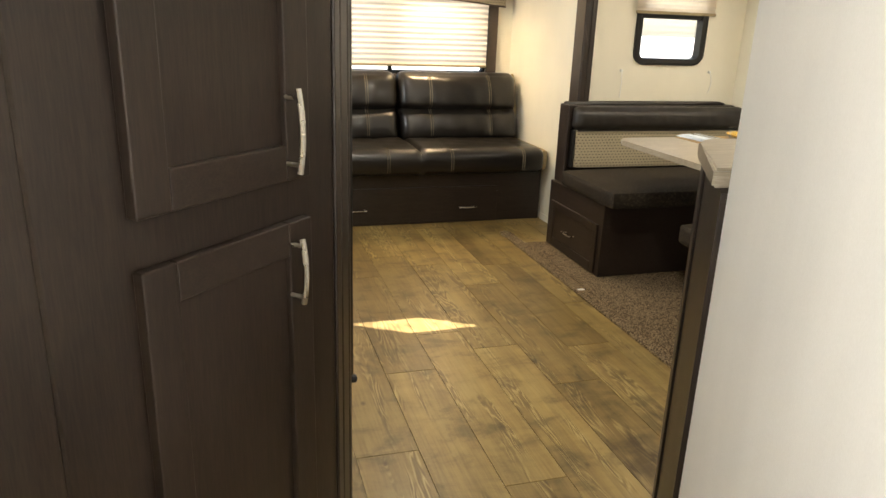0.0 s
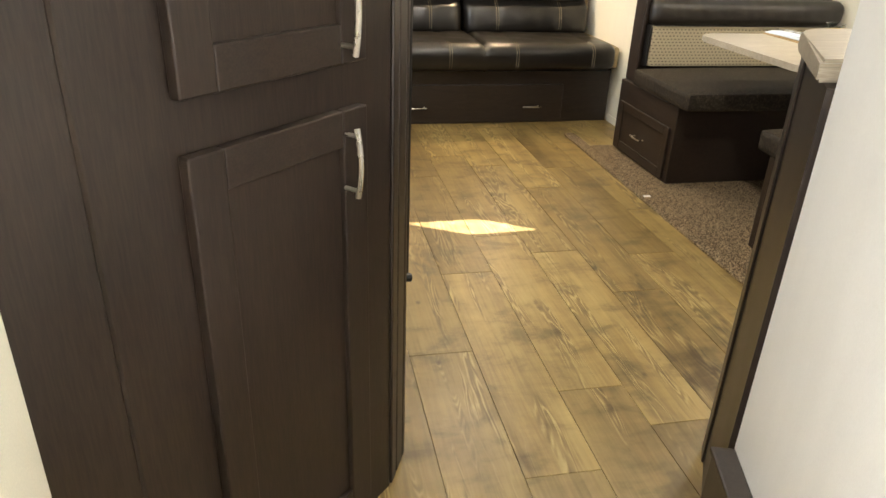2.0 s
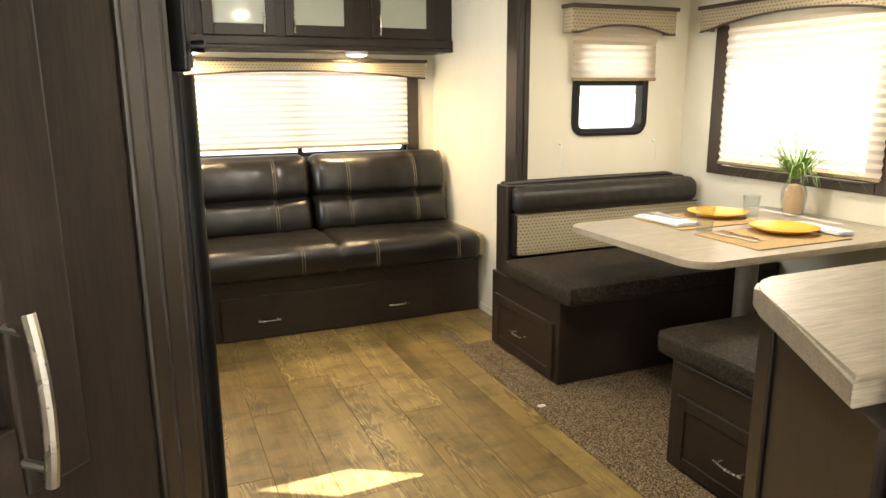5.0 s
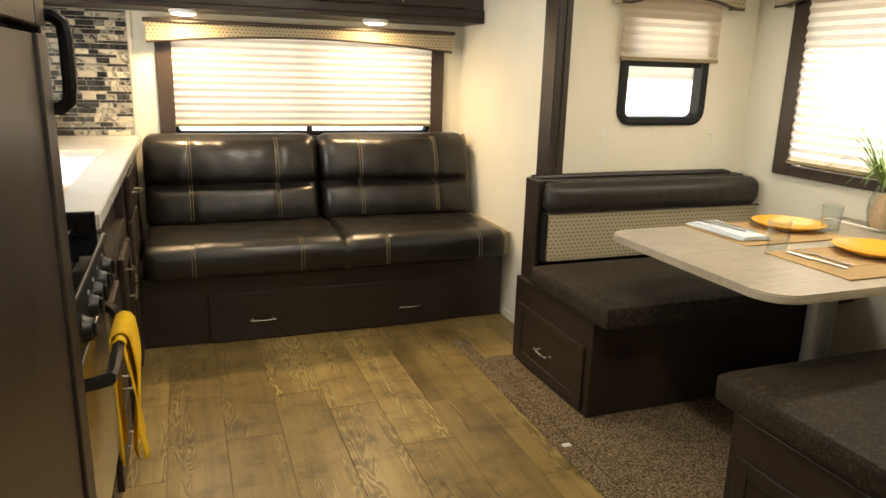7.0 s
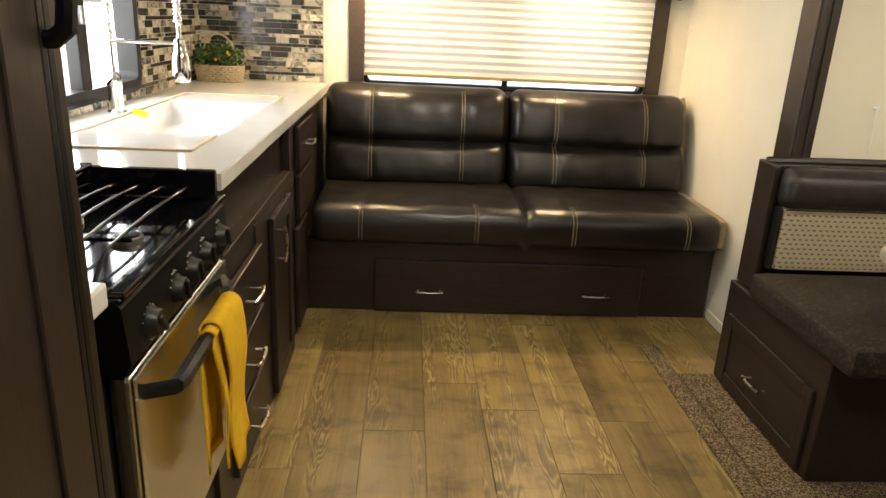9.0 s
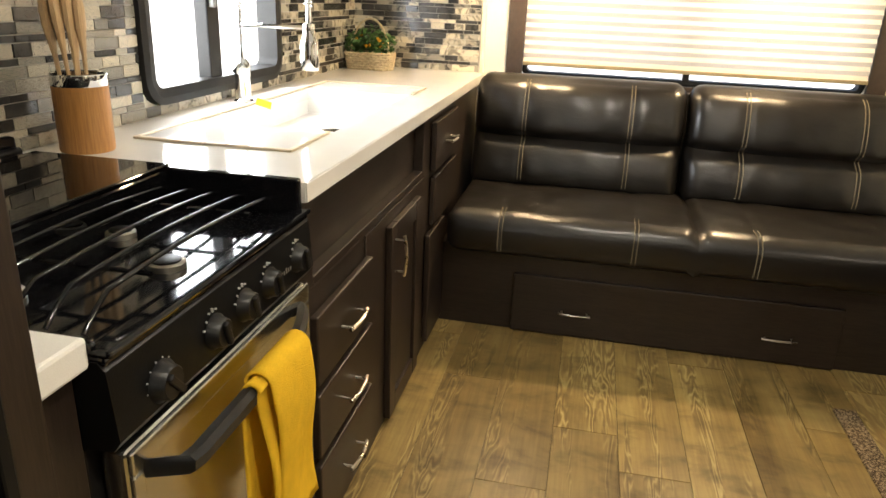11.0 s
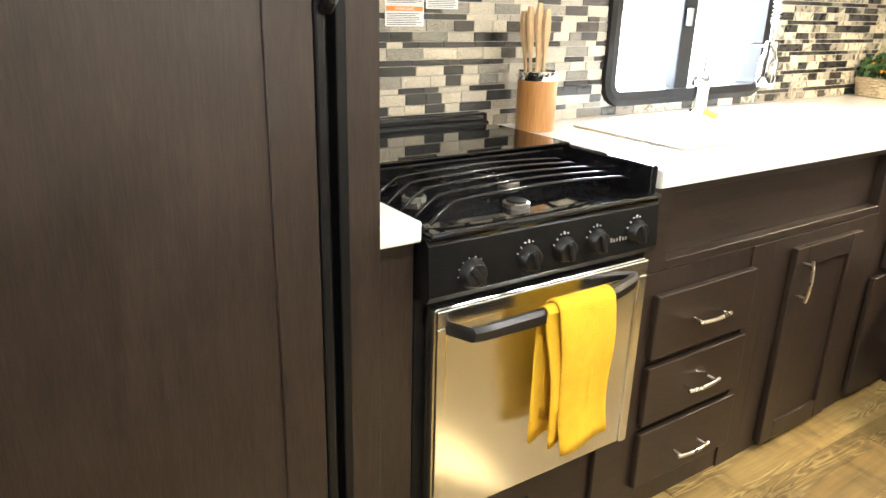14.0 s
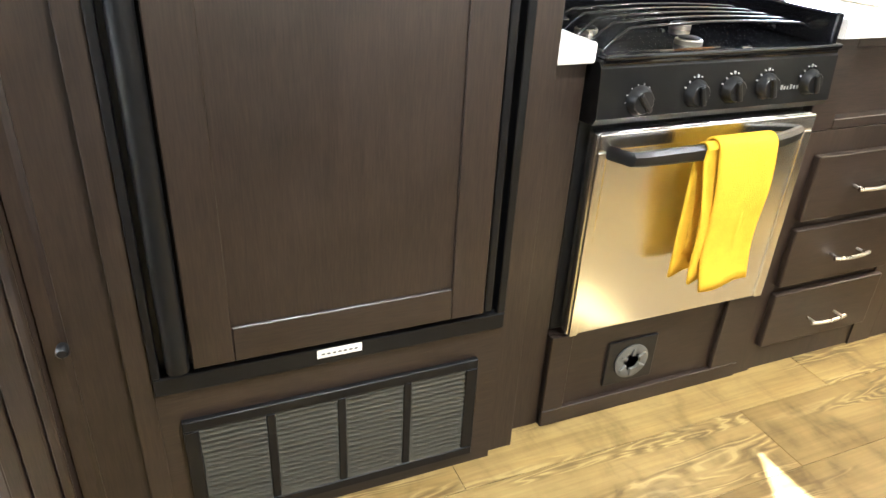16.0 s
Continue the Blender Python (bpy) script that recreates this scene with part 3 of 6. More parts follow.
# ---------------------------------------------------------------- windows, shades and valances
def rounded_ring(bm, m, x0, x1, z0, z1, w, r, depth0, depth1, seg=6):
    """A frame with rounded corners in a face's pose; -y is out of the face."""
    def loop(inset, rr, y):
        out = []
        for cxx, czz, a0 in ((x1 - inset - rr, z1 - inset - rr, 0), (x0 + inset + rr, z1 - inset - rr, 90), (x0 + inset + rr, z0 + inset + rr, 180), (x1 - inset - rr, z0 + inset + rr, 270)):
            for k in range(seg + 1):
                a = radians(a0 + 90 * k / seg)
                out.append(bm.verts.new(m @ Vector((cxx + rr * math.cos(a), y, czz + rr * math.sin(a)))))
        return out
    a, b, c, d, e = loop(0, r, depth1), loop(0.003, r - 0.003, depth0), loop(w * 0.45, r - w * 0.45, depth0 - 0.004), loop(w - 0.003, max(0.006, r - w), depth0), loop(w, max(0.005, r - w), depth1)
    for p, q in ((a, b), (b, c), (c, d), (d, e)):
        n = len(p)
        for i in range(n):
            bm.faces.new((p[i], p[(i + 1) % n], q[(i + 1) % n], q[i]))


def pane(parent, m, x0, x1, z0, z1, y):
    g = part("pane", B((x0, y, z0), (x1, y + 0.004, z1), 0, 1, m), PANE, parent)
    g.visible_shadow = False
    return g


def pleated(parent, m, x0, x1, z0, z1, y, pitch=0.036, depth=0.010):
    """Pleated shade: a zigzag sheet with thickness, a head rail and a bottom rail."""
    bm = bmesh.new()
    n = max(2, int((z1 - z0) / pitch)) * 2
    rows = []
    for i in range(n + 1):
        z = z0 + (z1 - z0) * i / n
        off = depth * (0.5 if i % 2 else -0.5)
        rows.append([bm.verts.new(m @ Vector((x, y + off, z))) for x in (x0, x1)])
    for a, b in zip(rows, rows[1:]):
        bm.faces.new((a[0], a[1], b[1], b[0]))
    cloth = part("shade_cloth", bm, SHADE, parent, "cream pleated cloth")
    part("bottom_rail", B((x0 - 0.002, y - 0.010, z0 - 0.016), (x1 + 0.002, y + 0.008, z0), 0.003, 2, m), TAN_CLOTH, parent)
    return cloth


def valance(parent, m, x0, x1, z0, z1, depth, arch):
    """A boxed pelmet with an arched lower edge, cloth face and dark cap."""
    bm = bmesh.new()
    n = 16
    front, back = [], []
    for i in range(n + 1):
        s = i / n
        x = x0 + (x1 - x0) * s
        lip = 0.05 / (x1 - x0) * 1.2
        k = 0 if s < lip or s > 1 - lip else math.sin(math.pi * (s - lip) / (1 - 2 * lip)) ** 0.7
        z = z0 + arch * k
        front.append((bm.verts.new(m @ Vector((x, -depth, z))), bm.verts.new(m @ Vector((x, -depth, z1)))))
        back.append((bm.verts.new(m @ Vector((x, -depth + 0.014, z))), bm.verts.new(m @ Vector((x, -depth + 0.014, z1)))))
    for i in range(n):
        a, b, c, d = front[i], front[i + 1], back[i], back[i + 1]
        bm.faces.new((a[0], b[0], b[1], a[1]))
        bm.faces.new((c[0], c[1], d[1], d[0]))
        bm.faces.new((a[0], c[0], d[0], b[0]))
        bm.faces.new((a[1], b[1], d[1], c[1]))
    for i, fl in ((0, 0), (n, 1)):
        q = (front[i][0], front[i][1], back[i][1], back[i][0])
        bm.faces.new(q if fl else q[::-1])
    body = part("cloth_face", bm, WOVEN, parent, "cream dashed fabric face")
    for xa, xb in ((x0, x0 + 0.014), (x1 - 0.014, x1)):
        part("return", B((xa, -depth + 0.015, z0), (xb, 0, z1), 0.002, 1, m), WOVEN, parent)
    bm = bmesh.new()
    box(bm, (x0 - 0.012, -depth - 0.014, z1), (x1 + 0.012, 0, z1 + 0.020), 0.004, 2, m)
    part("cap", bm, FRAME_BROWN, parent, "dark wood cap")
    bm = bmesh.new()
    edge = []
    for i in range(n + 1):
        s = i / n
        x = x0 + (x1 - x0) * s
        lip = 0.05 / (x1 - x0) * 1.2
        k = 0 if s < lip or s > 1 - lip else math.sin(math.pi * (s - lip) / (1 - 2 * lip)) ** 0.7
        edge.append(m @ Vector((x, -depth + 0.004, z0 + arch * k)))
    tube(bm, edge, 0.007, 6)
    part("piping", bm, FRAME_BROWN, parent, "dark lower edge")
    return body


# front window over the sofa
m = plane_frame((0, FRONT, 0), (1, 0, 0))
win = thing("window_1", "wide window with dark brown trim behind a lowered pleated shade", "window", (1.52, FRONT, 0.9), kind="structure")
bm = bmesh.new()
for lo, hi in (((0.725, 0.88), (0.800, 1.50)), ((2.228, 0.88), (2.305, 1.50)), ((0.800, 0.88), (2.228, 0.905))):
    box(bm, (lo[0], -0.020, lo[1]), (hi[0], 0.0, hi[1]), 0.004, 2, m)
part("window_trim", bm, FRAME_BROWN, win)
bm = bmesh.new()
rounded_ring(bm, m, 0.79, 2.235, 0.90, 1.47, 0.030, 0.05, 0.010, 0.05)
part("window_frame", bm, FRAME_BLACK, win)
part("mullion", B((1.500, 0.012, 0.92), (1.528, 0.045, 1.46), 0.003, 2, m), FRAME_BLACK, win)
pane(win, m, 0.81, 1.50, 0.92, 1.455, 0.03)
pane(win, m, 1.528, 2.22, 0.92, 1.455, 0.025)
shade = thing("pleated_shade", "cream pleated shade lowered over the sofa window", "window shade", (1.52, FRONT - 0.03, 0.96), group="pleated shades")
pleated(shade, m, 0.804, 2.222, 0.975, 1.49, -0.030)
val = thing("valance", "cream dashed fabric valance with a dark arched edge", "valance", (1.52, FRONT - 0.05, 1.39), group="valances")
valance(val, m, 0.690, 2.330, 1.385, 1.480, 0.085, 0.045)

# small window in the slide-out end
m = plane_frame((0, SL_Y1, 0), (1, 0, 0))
win = thing("window_2", "small round-cornered window with a black frame", "window", (2.91, SL_Y1, 1.06), kind="structure")
bm = bmesh.new()
rounded_ring(bm, m, 2.672, 3.150, 1.062, 1.56, 0.042, 0.075, -0.016, 0.04)
part("window_frame", bm, FRAME_BLACK, win)
part("crossbar", B((2.70, -0.004, 1.325), (3.12, 0.02, 1.350), 0.003, 2, m), FRAME_BLACK, win)
pane(win, m, 2.70, 3.12, 1.09, 1.53, 0.02)
shade = thing("pleated_shade", "short cream pleated shade half raised over the small window", "window shade", (2.91, SL_Y1 - 0.03, 1.35), group="pleated shades")
pleated(shade, m, 2.650, 3.170, 1.365, 1.66, -0.035)
val = thing("valance", "small arched fabric valance with a dark wood cap", "valance", (2.91, SL_Y1 - 0.05, 1.58), group="valances")
valance(val, m, 2.605, 3.245, 1.585, 1.700, 0.090, 0.040)
for x in (2.61, 3.21):
    bm = bmesh.new()
    lathe(bm, [(0.0, -0.014), (0.008, -0.012), (0.008, 0.0)], (x, SL_Y1, 1.03), 10, "y")
    clip = solo("cord_clip", bm, WHITE_PLASTIC, "small clear cord clip on the wall", "cord clip", "cord clips")

# large window over the table
m = plane_frame((SL_X, 0, 0), (0, -1, 0))
win = thing("window_3", "large window with dark brown trim over the dinette table", "window", (SL_X, 2.57, 0.87), kind="structure")
bm = bmesh.new()
for lo, hi in (((-3.09, 0.865), (-3.00, 1.62)), ((-2.13, 0.865), (-2.05, 1.62)), ((-3.00, 0.865), (-2.13, 0.912))):
    box(bm, (lo[0], -0.020, lo[1]), (hi[0], 0, hi[1]), 0.004, 2, m)
part("window_trim", bm, FRAME_BROWN, win)
bm = bmesh.new()
rounded_ring(bm, m, -3.00, -2.13, 0.91, 1.60, 0.03, 0.05, 0.01, 0.05)
part("window_frame", bm, FRAME_BLACK, win)
pane(win, m, -2.98, -2.15, 0.93, 1.59, 0.03)
shade = thing("pleated_shade", "cream pleated shade lowered over the dinette window", "window shade", (SL_X - 0.03, 2.57, 0.93), group="pleated shades")
pleated(shade, m, -2.995, -2.10, 0.938, 1.62, -0.030)
val = thing("valance", "long arched fabric valance with a dark wood cap", "valance", (SL_X - 0.05, 2.57, 1.59), group="valances")
valance(val, m, -3.135, -2.02, 1.595, 1.700, 0.090, 0.055)

# kitchen window
m = plane_frame((0, 0, 0), (0, 1, 0))
win = thing("window_4", "round-cornered sliding kitchen window with a black frame", "window", (0, 3.34, 0.94), kind="structure")
bm = bmesh.new()
rounded_ring(bm, m, 2.930, 3.755, 0.935, 1.485, 0.050, 0.08, -0.020, 0.05)
part("window_frame", bm, FRAME_BLACK, win)
part("mullion", B((3.272, -0.008, 0.96), (3.340, 0.035, 1.46), 0.004, 2, m), FRAME_BLACK, win)
part("latch", B((3.285, -0.022, 1.18), (3.305, -0.006, 1.235), 0.003, 2, m), GREY_PLASTIC, win)
pane(win, m, 2.97, 3.275, 0.97, 1.455, 0.03)
pane(win, m, 3.335, 3.715, 0.97, 1.455, 0.02)

# ---------------------------------------------------------------- sofa
def laid(skin, rays):
    """Points of a seam where rays meet a cushion's skin."""
    out = []
    for start, way in rays:
        place, normal, index, far = skin.ray_cast(Vector(start), Vector(way))
        if place is not None:
            out.append(place - Vector(way) * 0.0015)
    return out


def sofa():
    s = thing("sofa", "dark brown leatherette sofa with tan stitching on a dark wood base", "sofa", (1.5, 4.2, 0))
    base = part("base", B((0.602, 3.862, 0.0), (2.404, 4.56, 0.335), 0.004), WOOD_X, s, "dark wood plinth")
    fm = plane_frame((0, 3.862, 0), (1, 0, 0))
    dr = part("drawer", B((0.900, -0.018, 0.004), (2.088, 0.0, 0.243), 0.004, 2, fm), WOOD_X, s, "wide dark wood drawer front")
    for x in (1.142, 1.879):
        bar_handle(dr, fm @ Vector((x - 0.048, -0.018, 0.108)), fm @ Vector((x + 0.048, -0.018, 0.108)), (0, -1, 0), 0.0045)

    def seat_shape(p, u, v, w):
        k = 0.010 * (1 - u * u) * (1 - v * v) if w > 0.5 else 0
        for c, deep in ((0.846, 0.004), (1.325, 0.004), (1.535, 0.022), (1.734, 0.004), (2.218, 0.004)):
            k -= deep * math.exp(-((p.x - c) / 0.016) ** 2) * (w > -0.9)
        k += 0.0025 * math.sin(23 * p.x + 9 * p.y) * math.sin(31 * p.y - 7 * p.x) * (w > 0.5)
        return p + Vector((0, 0, k)) + (Vector((0, -0.012 * (1 - w * w), 0)) if v < -0.9 else Vector())

    bm = bmesh.new()
    pillow(bm, (0.640, 3.745, 0.340), (2.372, 4.34, 0.500), 0.045, seat_shape, (110, 16, 8))
    skin = BVHTree.FromBMesh(bm)
    seat = part("seat_cushion", bm, LEATHER, s, "", True)
    for x0, x1 in ((0.640, 1.535), (1.535, 2.440)):
        w = x1 - x0
        for c in (0.23, 0.765) if x0 < 1 else (0.22, 0.755):
            for d in (-0.007, 0.007):
                x = x0 + w * c + d
                pts = laid(skin, [((x, y, 0.7), (0, 0, -1)) for y in (3.85, 3.82, 3.80, 3.785)] + [((x, 3.6, z), (0, 1, 0)) for z in (0.488, 0.475, 0.455, 0.43, 0.405, 0.38, 0.362)])
                bm = bmesh.new()
                tube(bm, pts, 0.0023, 5)
                part("stitching", bm, STITCH, seat, "tan double stitching")
    # added board: stops light showing through the gap between the back cushions
    part("gap_blocker", B((0.66, 4.535, 0.34), (2.36, 4.56, 0.885), 0.004), LEATHER, s, "added dark board that keeps the cushion gap in shade")
    for x0, x1 in ((0.640, 1.502), (1.516, 2.374)):
        cxm, hw = (x0 + x1) / 2, (x1 - x0) / 2

        def back_shape(p, u, v, w, x0=x0, x1=x1):
            t = (p.z - 0.47) / 0.465
            lean = 0.115 * t
            out = 0.0
            if v < 0.5:
                out = 0.034 * (1 - abs(u) ** 3) * (1 - abs(w) ** 4) + 0.003 * math.sin(41 * p.x + 3) * math.sin(17 * p.z + 5 * p.x)
                out += 0.020 * abs(math.sin(math.pi * (t + 0.03) * 2)) ** 0.8
                gap = min(abs(p.x - (x0 + 0.25 * (x1 - x0))), abs(p.x - (x0 + 0.75 * (x1 - x0))))
                out -= 0.048 * math.exp(-((t - 0.47) / 0.045) ** 2) * (0.62 + 0.38 * math.exp(-(gap / 0.03) ** 2))
                out -= 0.008 * math.exp(-(gap / 0.016) ** 2)
            return p + Vector((0, lean - out, 0))

        bm = bmesh.new()
        pillow(bm, (x0, 4.235, 0.470), (x1, 4.385, 0.935), 0.055, back_shape, (44, 6, 40))
        skin = BVHTree.FromBMesh(bm)
        back = part("back_cushion", bm, LEATHER, s, "", True)
        for c in (0.25, 0.75):
            for d in (-0.007, 0.007):
                x = x0 + c * (x1 - x0) + d
                pts = laid(skin, [((x, 4.0, 0.52 + 0.40 * k / 24), (0, 1, 0)) for k in range(25)])
                bm = bmesh.new()
                tube(bm, pts, 0.0023, 5)
                part("stitching", bm, STITCH, back, "tan double stitching")
            q = back_shape(Vector((x0 + c * (x1 - x0), 4.235, 0.688)), (x0 + c * (x1 - x0) - cxm) / hw, -1, -0.06)
            bm = bmesh.new()
            lathe(bm, [(0.0, -0.010), (0.008, -0.006), (0.010, 0.004)], q, 10, "y")
            part("button", bm, LEATHER, back, "", True)
    bm = bmesh.new()
    pillow(bm, (2.368, 3.790, 0.350), (2.411, 4.42, 0.482), 0.018, None, (4, 14, 8))
    part("seat_end", bm, TAN_CLOTH, s, "tan cloth end of the seat", True)
    bm = bmesh.new()
    tube(bm, [(2.376, 4.30, 0.50), (2.378, 4.345, 0.68), (2.378, 4.395, 0.88), (2.372, 4.42, 0.925)], 0.010, 8)
    part("back_edge", bm, TAN_CLOTH, s, "tan cloth edge of the backrest", True)
    return s


sofa()


# ---------------------------------------------------------------- overhead cabinets and lights above the sofa
def overhead_cabinet():
    c = thing("overhead_cabinet", "dark wood overhead cabinet with frosted glass doors", "cabinet", (1.2, 4.43, 1.54))
    part("body", B((0.002, 4.285, 1.560), (2.418, FRONT - 0.001, H - 0.002), 0.003), WOOD_X, c)
    part("bottom_moulding", B((0.002, 4.262, 1.535), (2.418, FRONT - 0.001, 1.5605), 0.006), WOOD_X, c)
    part("face_rail", B((0.002, 4.268, 1.5605), (2.418, 4.285, 1.605), 0.003), WOOD_X, c)
    m = plane_frame((0, 4.284, 0), (1, 0, 0))
    for x0, x1, hx in ((0.10, 0.49, 0.455), (0.53, 0.92, 0.565), (0.955, 1.345, 1.275), (1.395, 1.790, 1.442), (1.900, 2.300, 1.945)):
        d = part("door", B((x0 + 0.05, -0.010, 1.665), (x1 - 0.05, -0.004, 1.945), 0, 1, m), FROST, c, "frosted glass door panel")
        for nm, lo, hi in (("stile", (x0, 1.61), (x0 + 0.055, 2.0)), ("stile", (x1 - 0.055, 1.61), (x1, 2.0)), ("rail", (x0 + 0.055, 1.61), (x1 - 0.055, 1.67)), ("rail", (x0 + 0.055, 1.94), (x1 - 0.055, 2.0))):
            part(nm, B((lo[0], -0.020, lo[1]), (hi[0], 0, hi[1]), 0.003, 2, m), WOOD_V if nm == "stile" else WOOD_X, d)
        bar_handle(d, m @ Vector((hx, -0.02, 1.635)), m @ Vector((hx, -0.02, 1.725)), (0, -1, 0), 0.0045)


overhead_cabinet()
for x in (0.873, 1.830):
    puck = thing("puck_light", "round white recessed puck light, lit warm", "light", (x, 4.36, 1.535), "puck lights under the cabinet")
    bm = bmesh.new()
    lathe(bm, [(0.045, 0.0), (0.066, 0.0), (0.070, -0.006), (0.066, -0.018), (0.058, -0.022), (0.054, -0.019)], (x, 4.36, 1.535), 28)
    part("rim", bm, WHITE_PLASTIC, puck, "", True)
    bm = bmesh.new()
    lathe(bm, [(0.0, -0.0272), (0.035, -0.026), (0.055, -0.020)], (x, 4.36, 1.535), 24)
    part("lens", bm, PUCK, puck, "glowing warm lens", True)
    spot = bpy.data.lights.new("puck_glow", "SPOT")
    spot.energy, spot.color, spot.spot_size, spot.spot_blend, spot.shadow_soft_size = 3.5, (1.0, 0.70, 0.38), radians(150), 0.6, 0.035
    so = new("puck_glow", spot)
    so.matrix_world = look((x, 4.36, 1.500), (x, 4.36, 0.0))


# ---------------------------------------------------------------- dinette
def bench(label, y_front, y_back, backrest):
    """A dinette bench whose end faces the aisle; y_back may lie before or behind y_front."""
    d = 1 if y_back > y_front else -1
    c = thing("dinette_bench", label, "bench", (2.8, (y_front + y_back) / 2, 0.008), "dinette benches")
    lo, hi = sorted((y_front, y_back))
    part("base", B((2.219, lo, 0.009), (SL_X - 0.003, hi, 0.395), 0.004), WOOD_Y, c, "dark wood base")
    m = plane_frame((2.219, 0, 0), (0, -1, 0))
    a, b = -hi + 0.04, -lo - 0.04
    if d > 0:
        a = -hi + 0.05
    else:
        b = -lo - 0.05
    dr = shaker(c, "drawer", m, a, b, 0.022, 0.285, 0.012, 0.045, (WOOD_Y, WOOD_V))
    mid = (a + b) / 2
    bar_handle(dr, m @ Vector((mid - 0.045, -0.012, 0.150)), m @ Vector((mid + 0.045, -0.012, 0.150)), (-1, 0, 0), 0.0045)
    f = y_front - (0.105 if backrest else 0.072) * d

    def soft(p, u, v, w):
        return p + Vector((0, 0, 0.012 * (1 - u ** 4) * (1 - v ** 4) if w > 0.5 else 0))

    bm = bmesh.new()
    l2, h2 = sorted((f, y_back - 0.16 * d))
    pillow(bm, (2.200, l2, 0.396), (SL_X - 0.004, h2, 0.488), 0.022, soft, (24, 14, 6))
    part("seat_cushion", bm, SUEDE, c, "charcoal brushed seat cushion", True)
    if backrest:
        l3, h3 = sorted((y_back, y_back - 0.070 * d))
        part("back_panel", B((2.262, l3, 0.396), (SL_X - 0.03, h3, 0.838), 0.006), WOOD_X, c)
        part("end_panel", B((2.238, min(y_back, y_back - 0.115 * d), 0.396), (2.262, max(y_back, y_back - 0.115 * d), 0.842), 0.006), WOOD_V, c)
        bm = bmesh.new()
        l4, h4 = sorted((y_back - 0.072 * d, y_back - 0.170 * d))
        rnd = random.Random(3)
        tucks = [(2.30 + 1.08 * (i + rnd.uniform(-0.3, 0.3)) / 13, rnd.uniform(0.001, 0.0032), rnd.uniform(0.012, 0.030)) for i in range(14)]

        def roll(p, u, v, w):
            k = sum(deep * math.exp(-((p.x + 0.25 * (p.z - 0.77) - at) / wide) ** 2) for at, deep, wide in tucks)
            return p + Vector((0, (-0.014 * (1 - w * w) + k * (1 - abs(w))) * d, -0.5 * k))

        pillow(bm, (2.264, l4, 0.700), (SL_X - 0.012, h4, 0.838), 0.044, roll, (96, 6, 12))
        part("headroll", bm, ROLL_LIT, c, "brown leatherette top roll", True)
        bm = bmesh.new()
        tube(bm, [(2.275, y_back - 0.172 * d, 0.706), (2.8, y_back - 0.174 * d, 0.706), (SL_X - 0.015, y_back - 0.172 * d, 0.706)], 0.0035, 6)
        part("piping", bm, LEATHER, c, "", True)
        bm = bmesh.new()
        pillow(bm, (2.276, l4 + (0.008 if d > 0 else 0), 0.490), (SL_X - 0.012, h4 - (0 if d > 0 else 0.008), 0.706), 0.015, None, (30, 4, 8))
        part("back_cushion", bm, WOVEN, c, "cream dashed fabric back cushion", True)
        part("cushion_end", B((2.264, l4 + 0.016, 0.490), (2.277, h4, 0.706), 0.005), LEATHER, c, "brown leatherette cushion end")
        bm = bmesh.new()
        yb = y_back - 0.036 * d
        tube(bm, [(2.25, yb, 0.842), (2.7, yb, 0.846), (SL_X - 0.13, yb, 0.846), (SL_X - 0.09, yb, 0.836)], 0.014, 8)
        part("top_roll", bm, ROLL_LIT, c, "", True)
    return c


bench("dark wood dinette bench with charcoal cushion and fabric back", 2.664, SL_Y1 - 0.004, True)
bench("dark wood dinette bench with a charcoal brushed cushion", 1.945, SL_Y0 + 0.014, False)


def rounded_top(bm, x0, x1, y0, y1, z0, z1, r, corners, seg=8, lip=0.004):
    """A slab whose named corners (0..3, anticlockwise from x1,y1) are rounded."""
    pts = []
    for k, (cx_, cy_, a0) in enumerate(((x1, y1, 0), (x0, y1, 90), (x0, y0, 180), (x1, y0, 270))):
        sx, sy = (-1 if cx_ == x1 else 1), (-1 if cy_ == y1 else 1)
        if k in corners:
            for i in range(seg + 1):
                a = radians(a0 + 90 * i / seg)
                pts.append((cx_ + sx * r + r * math.cos(a), cy_ + sy * r + r * math.sin(a)))
        else:
            pts.append((cx_, cy_))
    prism(bm, pts, z0, z1)
    bmesh.ops.bevel(bm, geom=[e for e in bm.edges if abs(e.verts[0].co.z - e.verts[1].co.z) < 1e-6], offset=lip, segments=2, affect="EDGES")


table = thing("dinette_table", "grey oak laminate dinette table with rounded corners", "table", (2.9, 2.28, 0.008))
bm = bmesh.new()
rounded_top(bm, 2.245, SL_X - 0.004, 1.885, 2.685, 0.715, 0.740, 0.085, (1, 2))
part("tabletop", bm, TABLE_X, table)
bm = bmesh.new()
lathe(bm, [(0.105, 0.0), (0.11, 0.004), (0.09, 0.016), (0.045, 0.024), (0.045, 0.69), (0.085, 0.696), (0.09, 0.706)], (2.905, 2.30, 0.0085), 28)
part("pedestal", bm, plain("grey_painted_steel", (0.26, 0.25, 0.23), 0.40, 0.5), table, "grey metal pedestal leg", True)


def place_setting(cx_, cy_, tag):
    mat_ = thing("placemat", "woven cane placemat on the table", "placemat", (cx_, cy_, 0.741), "place settings")
    bm = bmesh.new()
    box(bm, (cx_ - 0.235, cy_ - 0.16, 0.7405), (cx_ + 0.235, cy_ + 0.16, 0.7435), 0.001)
    part("weave", bm, CANE, mat_)
    bm = bmesh.new()
    for y in (-0.157, -0.05, 0.05, 0.157):
        box(bm, (cx_ - 0.237, cy_ + y - 0.003, 0.7412), (cx_ + 0.237, cy_ + y + 0.003, 0.7446))
    part("binding", bm, CANE, mat_)
    return mat_


